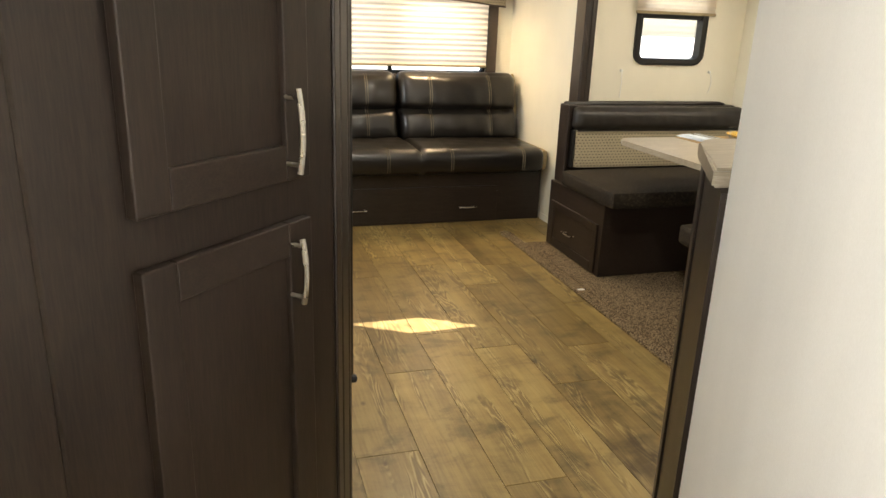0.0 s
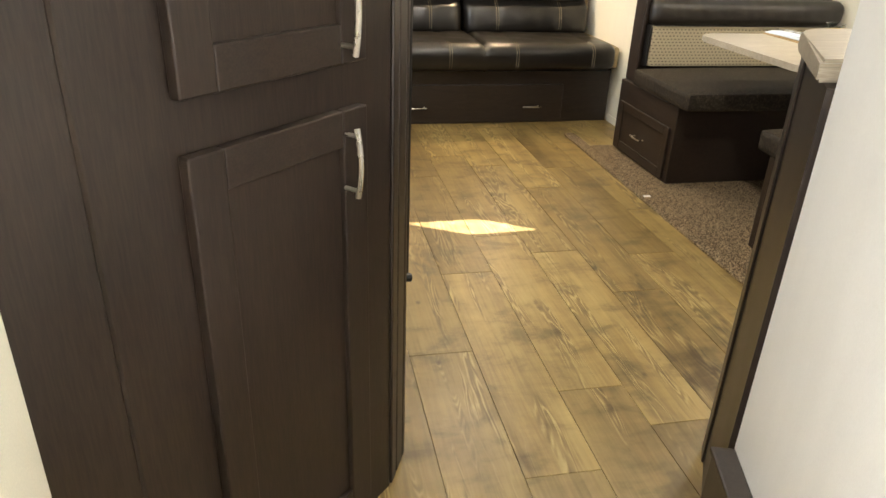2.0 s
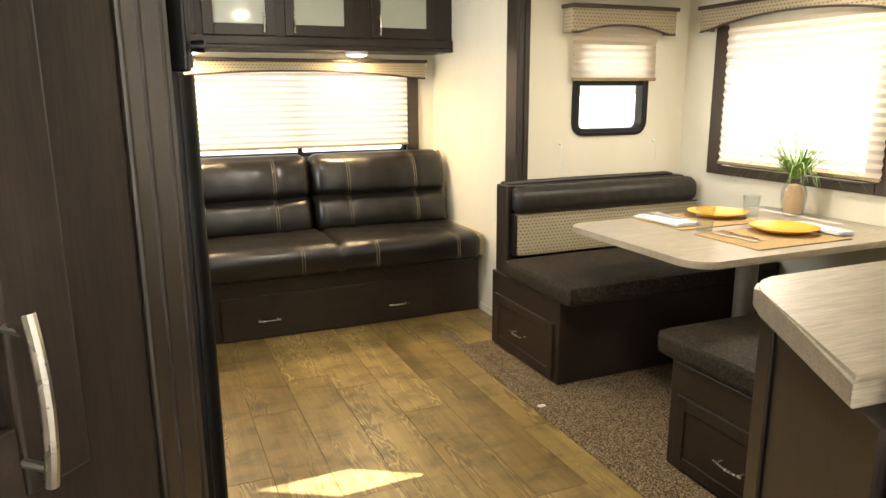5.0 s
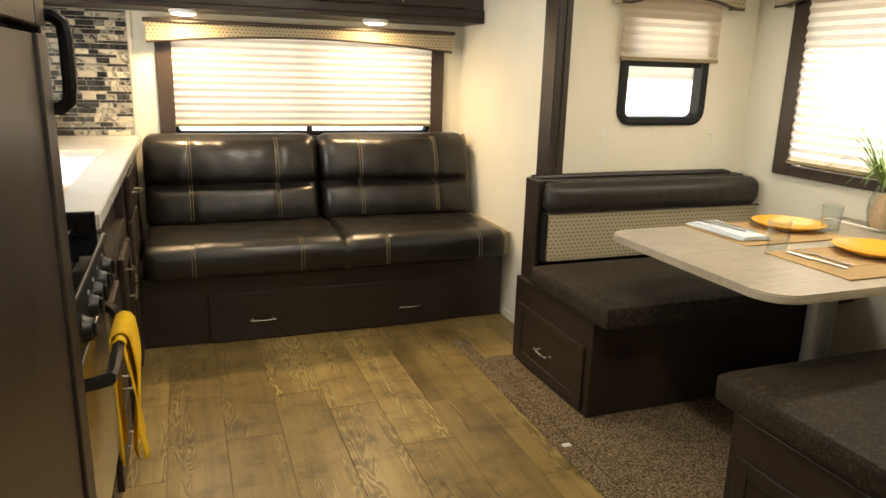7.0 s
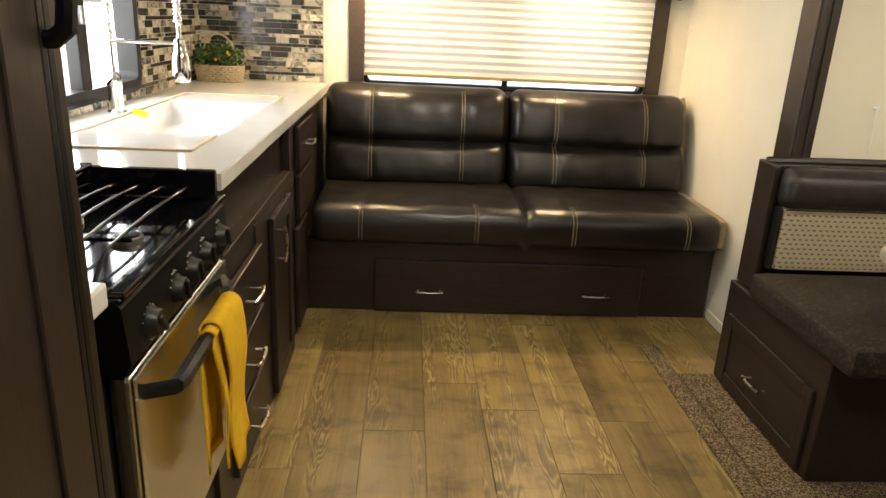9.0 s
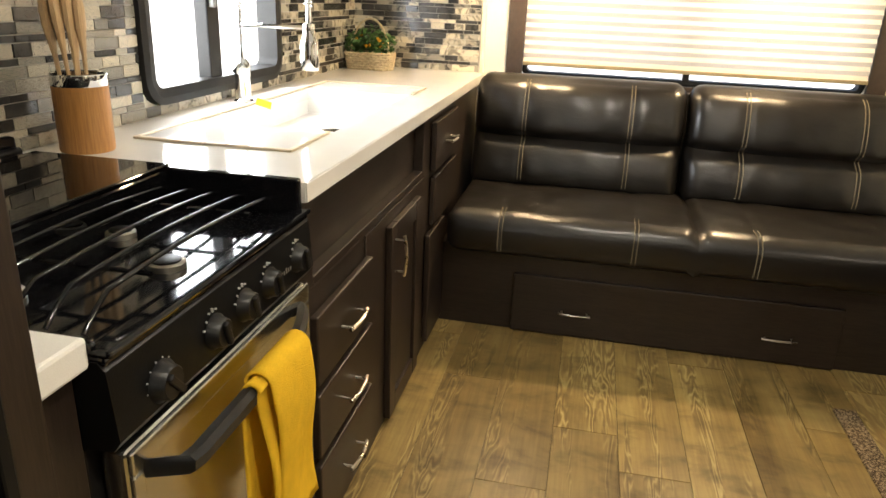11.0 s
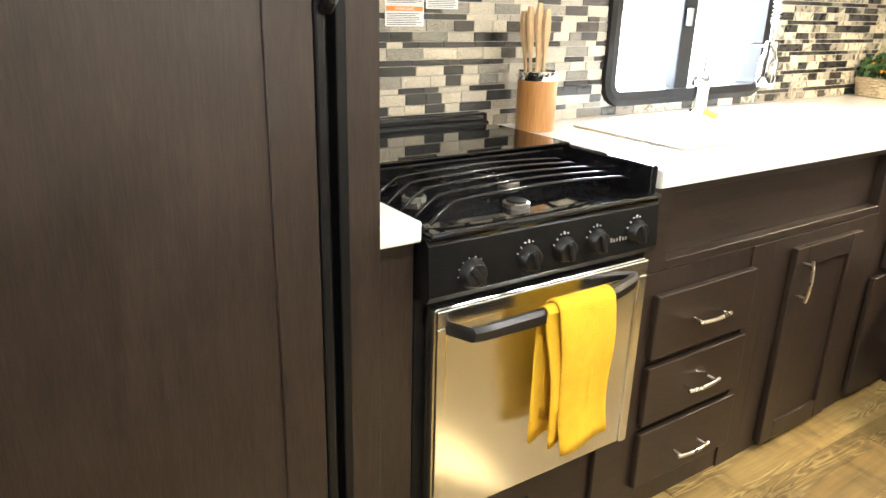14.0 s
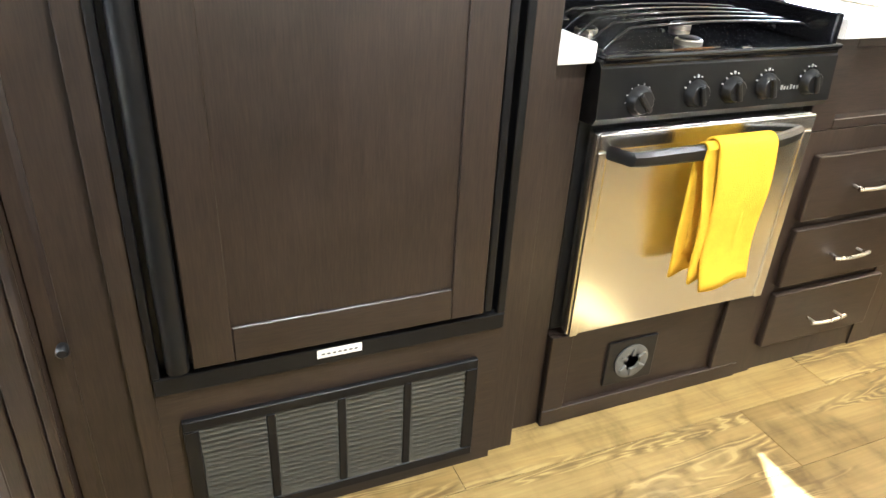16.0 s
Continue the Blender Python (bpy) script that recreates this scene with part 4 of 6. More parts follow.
place_setting(2.825, 2.515, 0)
place_setting(2.815, 2.112, 1)
for x, y in ((2.955, 2.545), (2.925, 2.155)):
    bm = bmesh.new()
    lathe(bm, [(0.0, 0.002), (0.075, 0.0), (0.082, 0.004), (0.128, 0.020), (0.130, 0.023), (0.126, 0.023), (0.085, 0.009), (0.0, 0.007)], (x, y, 0.746), 40)
    solo("dinner_plate", bm, PLATE, "glossy amber yellow dinner plate on a placemat", "plate", "place settings", "", True)
# napkins with cutlery
def napkin(x0, y0, x1, y1, label):
    n = thing("napkin", label, "napkin", ((x0 + x1) / 2, (y0 + y1) / 2, 0.745), "place settings")
    for i, z in enumerate((0.746, 0.7505, 0.755)):
        def wave(p, u, v, w, i=i):
            return p + Vector((0.004 * math.sin(9 * p.y + i), 0, 0.0015 * math.sin(30 * p.x + 12 * p.y)))
        bm = bmesh.new()
        pillow(bm, (x0 + 0.006 * i, y0, z), (x1 - 0.004 * i, y1 - 0.008 * i, z + 0.0048), 0.002, wave, (10, 16, 2))
        part("fold", bm, NAPKIN, n, "", True)
    return n


napkin(2.605, 2.40, 2.735, 2.69, "folded pale blue striped napkin on the placemat")
napkin(3.04, 2.00, 3.13, 2.26, "folded pale blue striped napkin beside a plate")


def cutlery(x, y, a, kind_, z=0.7535):
    m = pose(x, y, z, 0, 0, a)
    bm = bmesh.new()
    box(bm, (-0.006, -0.10, 0), (0.006, 0.01, 0.005), 0.002, 2, m)
    if kind_ == "knife":
        box(bm, (-0.009, 0.01, 0.001), (0.008, 0.11, 0.003), 0.001, 1, m)
    else:
        box(bm, (-0.004, 0.01, 0.001), (0.004, 0.05, 0.004), 0.001, 1, m)
        for k in (-0.009, -0.003, 0.003, 0.009):
            box(bm, (k - 0.0015, 0.05, 0.002), (k + 0.0015, 0.11, 0.004), 0, 1, m)
        box(bm, (-0.011, 0.042, 0.001), (0.011, 0.056, 0.004), 0.001, 1, m)
    return solo(kind_, bm, CHROME, "polished steel " + kind_ + " beside a plate", kind_, "place settings")


cutlery(2.66, 2.56, 8, "fork", 0.762)
cutlery(2.70, 2.55, 6, "knife", 0.762)
cutlery(2.655, 2.135, 4, "knife", 0.746)
cutlery(2.705, 2.155, 2, "fork", 0.746)
for x, y in ((2.628, 2.272), (3.045, 2.440)):
    bm = bmesh.new()
    lathe(bm, [(0.0, 0.0), (0.029, 0.0), (0.031, 0.004), (0.037, 0.105), (0.036, 0.106), (0.034, 0.104), (0.028, 0.012), (0.0, 0.010)], (x, y, 0.7405), 28)
    g = solo("tumbler", bm, TUMBLER, "clear bubbled glass tumbler on the table", "drinking glass", "place settings", "", True)
    g.visible_shadow = False


def vase():
    v = thing("vase", "clear glass vase with peach filling and trailing green blades", "vase", (3.275, 2.420, 0.74))
    c = (3.275, 2.420, 0.7405)
    bm = bmesh.new()
    lathe(bm, [(0.0, 0.0), (0.036, 0.0), (0.043, 0.012), (0.056, 0.075), (0.054, 0.115), (0.034, 0.165), (0.031, 0.185), (0.042, 0.218), (0.040, 0.218), (0.028, 0.185), (0.031, 0.165), (0.051, 0.114), (0.053, 0.075), (0.040, 0.014), (0.0, 0.010)], c, 32)
    g = part("glass_body", bm, TUMBLER, v, "clear glass", True)
    g.visible_shadow = False
    bm = bmesh.new()
    lathe(bm, [(0.0, 0.012), (0.037, 0.015), (0.046, 0.060), (0.043, 0.095), (0.026, 0.140), (0.0, 0.148)], c, 24)
    part("filling", bm, PEBBLE, v, "peach coloured filling", True)
    rnd = random.Random(4)
    bm = bmesh.new()
    for i in range(130):
        a, length, drop = rnd.uniform(0, 6.283), rnd.uniform(0.14, 0.36), rnd.uniform(0.25, 1.25)
        d = Vector((math.cos(a), math.sin(a), 0))
        side = Vector((-d.y, d.x, 0)) * rnd.uniform(0.003, 0.0065)
        prev = None
        for k in range(7):
            s = k / 6
            p = Vector(c) + Vector((0, 0, 0.17)) + d * (0.015 + length * s * (0.45 + 0.35 * drop)) + Vector((0, 0, length * (s * 1.12 - drop * s * s)))
            p.x = min(p.x, SL_X - 0.05)
            w = side * (1 - s * 0.9)
            row = (bm.verts.new(p - w), bm.verts.new(p + w + Vector((0, 0, 0.001))))
            if prev:
                bm.faces.new((prev[0], prev[1], row[1], row[0]))
            prev = row
    tagged(part("foliage", bm, LEAF_PALE, v, "fine pale green blades", True), kind="stuff")


vase()


for x, z1, sway in ((2.61, 0.875, 0.004), (3.21, 0.905, 0.018)):
    bm = bmesh.new()
    tube(bm, [(x + sway * math.sin(3 * i / 10), SL_Y1 - 0.012, 1.028 - (1.028 - z1) * i / 10) for i in range(11)], 0.0022, 6)
    solo("shade_cord", bm, WHITE_PLASTIC, "thin white shade cord hanging on the wall", "cord", "shade cords", "", True)

# ---------------------------------------------------------------- added ceiling lights, out of view
CEIL_LENS = lamp_material("added_ceiling_lens", (1.0, 0.80, 0.55), 7.0)


def added_ceiling_light(x, y, z, watts):
    c = thing("added_ceiling_light", "added round ceiling light, out of view, with a warm lit lens", "light", (x, y, z), "ceiling lights")
    bm = bmesh.new()
    lathe(bm, [(0.075, 0.0), (0.082, -0.002), (0.080, -0.016), (0.068, -0.020)], (x, y, z), 28)
    part("rim", bm, WHITE_PLASTIC, c, "", True)
    bm = bmesh.new()
    lathe(bm, [(0.0, -0.026), (0.04, -0.024), (0.068, -0.018)], (x, y, z), 24)
    part("lens", bm, CEIL_LENS, c, "lit lens", True)
    d = bpy.data.lights.new("ceiling_fill", "AREA")
    d.shape, d.size, d.energy, d.color = "DISK", 0.13, 0.7 * watts, (1.0, 0.92, 0.78)
    o = new("ceiling_fill", d)
    o.matrix_world = look((x, y, z - 0.032), (x, y, 0))


# assumed fixtures, added to brighten the aisle and the slide-out
for cx_, cy_, cz_, cw_ in ((1.50, 1.62, H, 3.9), (1.35, 3.15, H, 2.8), (2.90, 2.25, SL_H, 2.6)):
    added_ceiling_light(cx_, cy_, cz_, cw_)
# fill lamp in the assumed hall opening, added to brighten the white wall
day = bpy.data.lights.new("unseen_opening_fill", "AREA")
day.shape, day.size, day.size_y, day.energy, day.color = "RECTANGLE", 0.66, 0.90, 5.9, (1.0, 0.98, 0.94)
dl = new("unseen_opening_fill", day)
dl.matrix_world = look((0.045, -0.785, 1.39), (1.0, -0.785, 1.39))
kd = bpy.data.lights.new("kitchen_window_daylight", "AREA")
kd.shape, kd.size, kd.size_y, kd.energy, kd.color = "RECTANGLE", 0.76, 0.49, 5.2, (0.93, 0.97, 1.0)
kl = new("kitchen_window_daylight", kd)
kl.matrix_world = look((-0.064, 3.342, 1.21), (1.0, 3.342, 1.0))

# ---------------------------------------------------------------- kitchen base cabinets and worktop
KM = plane_frame((0.600, 0, 0), (0, 1, 0))       # face of the base cabinets: x along the room, -y out


def slab_front(parent, name, y0, y1, z0, z1, handle=None, thick=0.019):
    """A slab drawer front with eased edges."""
    d = part(name, B((y0, -thick, z0), (y1, 0, z1), 0.004, 2, KM), WOOD_Y, parent)
    if handle:
        yc, zc = handle
        bar_handle(d, KM @ Vector((yc - 0.048, -thick, zc)), KM @ Vector((yc + 0.048, -thick, zc)), (1, 0, 0), 0.0048)
    return d


drawers = thing("drawer_unit", "dark wood drawer unit with three drawers beside the range", "cabinet", (0.3, 2.77, 0))
part("body", B((0.002, 2.497, 0.0), (0.596, 3.008, 0.665), 0.002), WOOD_V, drawers)
for a, b, z0, z1 in ((2.497, 2.550, 0, 0.665), (2.918, 3.008, 0, 0.665)):
    part("stile", B((a, -0.001, z0), (b, 0.0035, z1), 0.001, 1, KM), WOOD_V, drawers)
for z0, z1, zh in ((0.448, 0.612, 0.528), (0.267, 0.426, 0.343), (0.086, 0.244, 0.153)):
    slab_front(drawers, "drawer", 2.545, 2.925, z0, z1, (2.733, zh))
sinkbase = thing("sink_cabinet", "dark wood sink cabinet with a framed door", "cabinet", (0.3, 3.30, 0))
part("body", B((0.002, 3.010, 0.0), (0.599, 3.560, 0.665), 0.002), WOOD_V, sinkbase)
d = shaker(sinkbase, "door", KM, 3.096, 3.440, 0.018, 0.632, 0.020, 0.060, (WOOD_V, WOOD_Y))
bar_handle(d, KM @ Vector((3.132, -0.020, 0.492)), KM @ Vector((3.132, -0.020, 0.588)), (1, 0, 0), 0.0048)
apron = thing("sink_apron", "dark wood rail with a sunk false front under the worktop", "cabinet", (0.3, 3.03, 0.667))
part("back", B((0.535, 2.497, 0.667), (0.566, 3.560, 0.870), 0), WOOD_Y, apron)
for lo, hi in (((2.497, 0.667), (2.575, 0.870)), ((3.535, 0.667), (3.560, 0.870)), ((2.575, 0.667), (3.535, 0.690)), ((2.575, 0.848), (3.535, 0.870))):
    part("rail", B((lo[0], 0.001, lo[1]), (hi[0], 0.0335, hi[1]), 0.002, 1, KM), WOOD_Y, apron)
corner = thing("corner_cabinet", "dark wood cabinet end with two drawers by the sofa", "cabinet", (0.3, 4.0, 0))
part("body", B((0.002, 3.720, 0.0), (0.597, FRONT - 0.002, 0.870), 0.002), WOOD_V, corner)
part("face_board", B((0.575, 3.562, 0.0), (0.597, 3.719, 0.870), 0.002), WOOD_V, corner)
slab_front(corner, "drawer", 3.640, 4.03, 0.665, 0.835, (3.850, 0.745))
slab_front(corner, "drawer", 3.640, 4.03, 0.470, 0.645)
slab_front(corner, "door", 3.585, 3.840, 0.035, 0.450)


def counter_with_sink():
    """Worktop with an undermounted sink opening."""
    c = thing("worktop", "white solid-surface worktop with a sink opening", "worktop", (0.3, 3.5, 0.872))
    bm = bmesh.new()
    x0, x1, y0, y1 = 0.135, 0.500, 2.96, 3.70
    for lo, hi in (((0.001, 2.492), (0.622, y0)), ((0.001, y1), (0.622, FRONT - 0.001)), ((0.001, y0), (x0, y1)), ((x1, y0), (0.622, y1))):
        box(bm, (*lo, 0.872), (*hi, 0.910))
    bmesh.ops.remove_doubles(bm, verts=bm.verts, dist=1e-5)
    part("slab", bm, COUNTER, c)
    part("front_edge", B((0.6225, 2.492, 0.8725), (0.6265, FRONT - 0.001, 0.9095), 0.0015), COUNTER, c, "white eased front edge")
    return c


counter_with_sink()
strip = solo("worktop_strip", B((0.001, 1.8205, 0.848), (0.616, 1.908, 0.886), 0.005), COUNTER, "narrow white worktop strip beside the range", "worktop")
filler = solo("filler_panel", B((0.02, 1.8205, 0.0), (0.590, 1.908, 0.8475), 0.002), WOOD_V, "narrow dark wood filler panel beside the range", "panel")
sink = thing("sink", "white composite kitchen sink bowl", "sink", (0.32, 3.33, 0.81))
bm = bmesh.new()
X0, X1, Y0, Y1, ZB, ZT = 0.130, 0.505, 2.955, 3.705, 0.810, 0.8715
for lo, hi in (((X0, Y0, ZB), (X1, Y1, ZB + 0.012)), ((X0 - 0.012, Y0 - 0.012, ZB), (X0, Y1 + 0.012, ZT)), ((X1, Y0 - 0.012, ZB), (X1 + 0.012, Y1 + 0.012, ZT)), ((X0, Y0 - 0.012, ZB), (X1, Y0, ZT)), ((X0, Y1, ZB), (X1, Y1 + 0.012, ZT))):
    box(bm, lo, hi)
part("bowl", bm, SINK, sink)
bm = bmesh.new()
lathe(bm, [(0.0, 0.004), (0.030, 0.003), (0.042, 0.0)], (0.32, 3.45, ZB + 0.0121), 24)
part("drain", bm, CHROME, sink, "chrome drain", True)
LIP = plain("cream_sink_lip", (0.66, 0.56, 0.40), 0.35, var=0.05)
for lo, hi in (((0.118, 2.716), (0.500, 2.728)), ((0.118, 3.898), (0.500, 3.910)), ((0.118, 2.728), (0.130, 3.898)), ((0.488, 2.728), (0.500, 2.955)), ((0.506, 3.705), (0.518, 3.905))):
    part("lip", B((*lo, 0.9102), (*hi, 0.9165), 0.003), LIP, sink, "thin cream raised lip")
part("drainboard", B((0.131, 2.729, 0.9102), (0.487, 2.945, 0.9135), 0.002), COUNTER, sink, "flat white drainboard")


def faucet():
    f = thing("faucet", "chrome spring-neck kitchen faucet with pull-down spray", "faucet", (0.09, 3.306, 0.91))
    c = Vector((0.090, 3.306, 0.9105))
    bm = bmesh.new()
    lathe(bm, [(0.030, 0.0), (0.030, 0.006), (0.024, 0.012), (0.022, 0.075), (0.024, 0.080), (0.024, 0.115), (0.017, 0.122), (0.013, 0.130)], c, 24)
    part("body", bm, CHROME, f, "", True)
    bm = bmesh.new()
    tube(bm, [c + Vector((0, -0.02, 0.095)), c + Vector((0.005, -0.045, 0.100)), c + Vector((0.035, -0.085, 0.118))], [0.011, 0.012, 0.007], 10)
    part("lever", bm, CHROME, f, "", True)
    bm = bmesh.new()
    path = [c + Vector((0, 0, 0.12)), c + Vector((0, 0, 0.26))]
    top = []
    for k in range(15):
        a = math.pi * k / 14
        top.append(c + Vector((0.105 * (1 - math.cos(a)), 0.006 * (1 - math.cos(a)), 0.36 + 0.11 * math.sin(a))))
    end = top[-1]
    tube(bm, path + top + [end + Vector((0, 0, -0.08)), end + Vector((0, 0, -0.12))], 0.0075, 10)
    part("neck", bm, CHROME, f, "", True)
    bm = bmesh.new()
    line = [c + Vector((0, 0, 0.24 + 0.02 * i)) for i in range(6)] + top + [end + Vector((0, 0, -0.02 * i)) for i in range(1, 5)]
    coil = []
    for i in range(len(line) - 1):
        for s in range(14):
            p = line[i].lerp(line[i + 1], s / 14)
            d = (line[i + 1] - line[i]).normalized()
            n1 = d.cross(Vector((0.9, -0.5, 0.1))).normalized()
            n2 = d.cross(n1)
            a = 2 * math.pi * (i * 14 + s) / 8.0
            coil.append(p + (n1 * math.cos(a) + n2 * math.sin(a)) * 0.0125)
    tube(bm, coil, 0.0022, 5)
    part("spring", bm, CHROME, f, "", True)
    bm = bmesh.new()
    lathe(bm, [(0.010, 0.0), (0.016, -0.004), (0.019, -0.03), (0.026, -0.045), (0.0275, -0.115), (0.024, -0.124), (0.0, -0.122)], end + Vector((0, 0, -0.130)), 20)
    part("spray_head", bm, CHROME, f, "", True)
    bm = bmesh.new()
    tube(bm, [c + Vector((0, 0, 0.225)), Vector((end.x, end.y, c.z + 0.225))], 0.006, 8)
    lathe(bm, [(0.016, -0.012), (0.018, 0.0), (0.016, 0.012)], Vector((end.x, end.y, c.z + 0.225)), 16)
    part("holder_arm", bm, CHROME, f, "", True)
    bm = bmesh.new()
    box(bm, (-0.022, -0.014, 0), (0.022, 0.014, 0.002), 0, 1, pose(c.x + 0.100, c.y - 0.075, c.z + 0.013, 35, 20, 30))
    part("tag", bm, plain("yellow_tag", (0.85, 0.70, 0.02), 0.5), f, "bright yellow paper tag")


faucet()
bm = bmesh.new()
lathe(bm, [(0.0, 0.0), (0.051, 0.0), (0.053, 0.004), (0.053, 0.142), (0.048, 0.142), (0.047, 0.012), (0.0, 0.010)], (0.106, 2.586, 0.9105), 32)
crock = thing("utensil_crock", "bamboo utensil crock with a steel rim and wooden spoons", "utensil holder", (0.106, 2.582, 0.91))
part("cylinder", bm, BAMBOO, crock, "", True)
bm = bmesh.new()
lathe(bm, [(0.0532, 0.0), (0.0542, 0.002), (0.0542, 0.022), (0.052, 0.024), (0.047, 0.022), (0.047, 0.0)], (0.106, 2.586, 0.9105 + 0.132), 32)
part("rim", bm, CHROME, crock, "polished steel rim", True)
for i, (dx, dy, tx, ty, hh) in enumerate(((-0.02, -0.02, -0.03, -0.035, 0.25), (0.01, -0.025, -0.01, -0.03, 0.262), (0.0, 0.0, 0.01, -0.012, 0.27), (0.02, 0.015, 0.02, 0.006, 0.256), (-0.01, 0.02, -0.005, 0.012, 0.235))):
    a, b = Vector((0.106 + dx * 0.6, 2.582 + dy * 0.6, 0.925)), Vector((0.106 + tx, 2.582 + ty, 0.91 + hh + 0.055))
    bm = bmesh.new()
    tube(bm, [a.lerp(b, k / 10) for k in range(11)], [0.005] * 6 + [0.006, 0.010, 0.014, 0.014, 0.008], 8)
    bmesh.ops.scale(bm, vec=(0.6, 1, 1), verts=bm.verts, space=Matrix.Translation(-(a + b) / 2))
    part("wooden_spoon", bm, SPOON, crock, "pale wooden spoon", True)


def flower_basket():
    k = thing("flower_basket", "pale wicker basket with artificial yellow flowers", "flower basket", (0.128, 4.45, 0.91))
    x0, x1, y0, y1, z0, z1 = 0.024, 0.232, 4.385, 4.510, 0.911, 0.988
    bm = bmesh.new()
    for r in range(7):
        z = z0 + 0.006 + (z1 - z0 - 0.012) * r / 6
        grow = 0.010 * r / 6
        loop = []
        for s in range(48):
            a = 2 * math.pi * s / 48
            ca, sa = math.cos(a), math.sin(a)
            sup = (abs(ca) ** 4 + abs(sa) ** 4) ** -0.25
            wob = 0.003 * (1 if (s + r) % 2 else -1)
            loop.append(((x0 + x1) / 2 + ((x1 - x0) / 2 + grow - 0.008 + wob) * ca * sup, (y0 + y1) / 2 + ((y1 - y0) / 2 + grow - 0.012 + wob) * sa * sup, z))
        tube(bm, loop + loop[:1], 0.0068, 6)
    part("weave", bm, WICKER, k, "", True)
    bm = bmesh.new()
    tube(bm, [((x0 + x1) / 2 - 0.085 * math.cos(math.pi * i / 16), (y0 + y1) / 2, z1 - 0.01 + 0.150 * math.sin(math.pi * i / 16)) for i in range(17)], 0.005, 6)
    part("handle", bm, WICKER, k, "thin arched wicker handle", True)
    rnd = random.Random(9)
    bm = bmesh.new()
    for i in range(340):
        a, rr, h = rnd.uniform(0, 6.28), rnd.random() ** 0.5, rnd.random()
        p = Vector(((x0 + x1) / 2 + 0.115 * rr * math.cos(a), (y0 + y1) / 2 + 0.072 * rr * math.sin(a), z1 + 0.115 * h * (1.1 - 0.6 * rr)))
        p.x = max(p.x, 0.012)
        m = pose(*p, rnd.uniform(-70, 70), rnd.uniform(-70, 70), rnd.uniform(0, 360))
        s = rnd.uniform(0.010, 0.021)
        vs = [bm.verts.new(m @ Vector(q)) for q in ((0, -s, 0), (s * 0.55, 0, s * 0.2), (0, s, 0), (-s * 0.55, 0, s * 0.2))]
        bm.faces.new(vs[:3])
        bm.faces.new((vs[0], vs[2], vs[3]))
    part("foliage", bm, LEAF, k, "dark green leaves")
    for i in range(9):
        a, rr = rnd.uniform(0, 6.28), rnd.uniform(0.3, 1.0)
        c = Vector(((x0 + x1) / 2 + 0.095 * rr * math.cos(a), (y0 + y1) / 2 - 0.03 + 0.05 * rr * math.sin(a), z1 + rnd.uniform(0.005, 0.075)))
        bm = bmesh.new()
        for j in range(9):
            m = pose(*c, rnd.uniform(20, 90), 0, j * 40)
            s = 0.015
            vs = [bm.verts.new(m @ Vector(q)) for q in ((0, 0, 0), (s * 0.5, s * 0.6, 0.003), (0, s * 1.2, 0), (-s * 0.5, s * 0.6, 0.003))]
            bm.faces.new(vs)
        part("flower", bm, BLOOM, k, "yellow orange flower")


flower_basket()


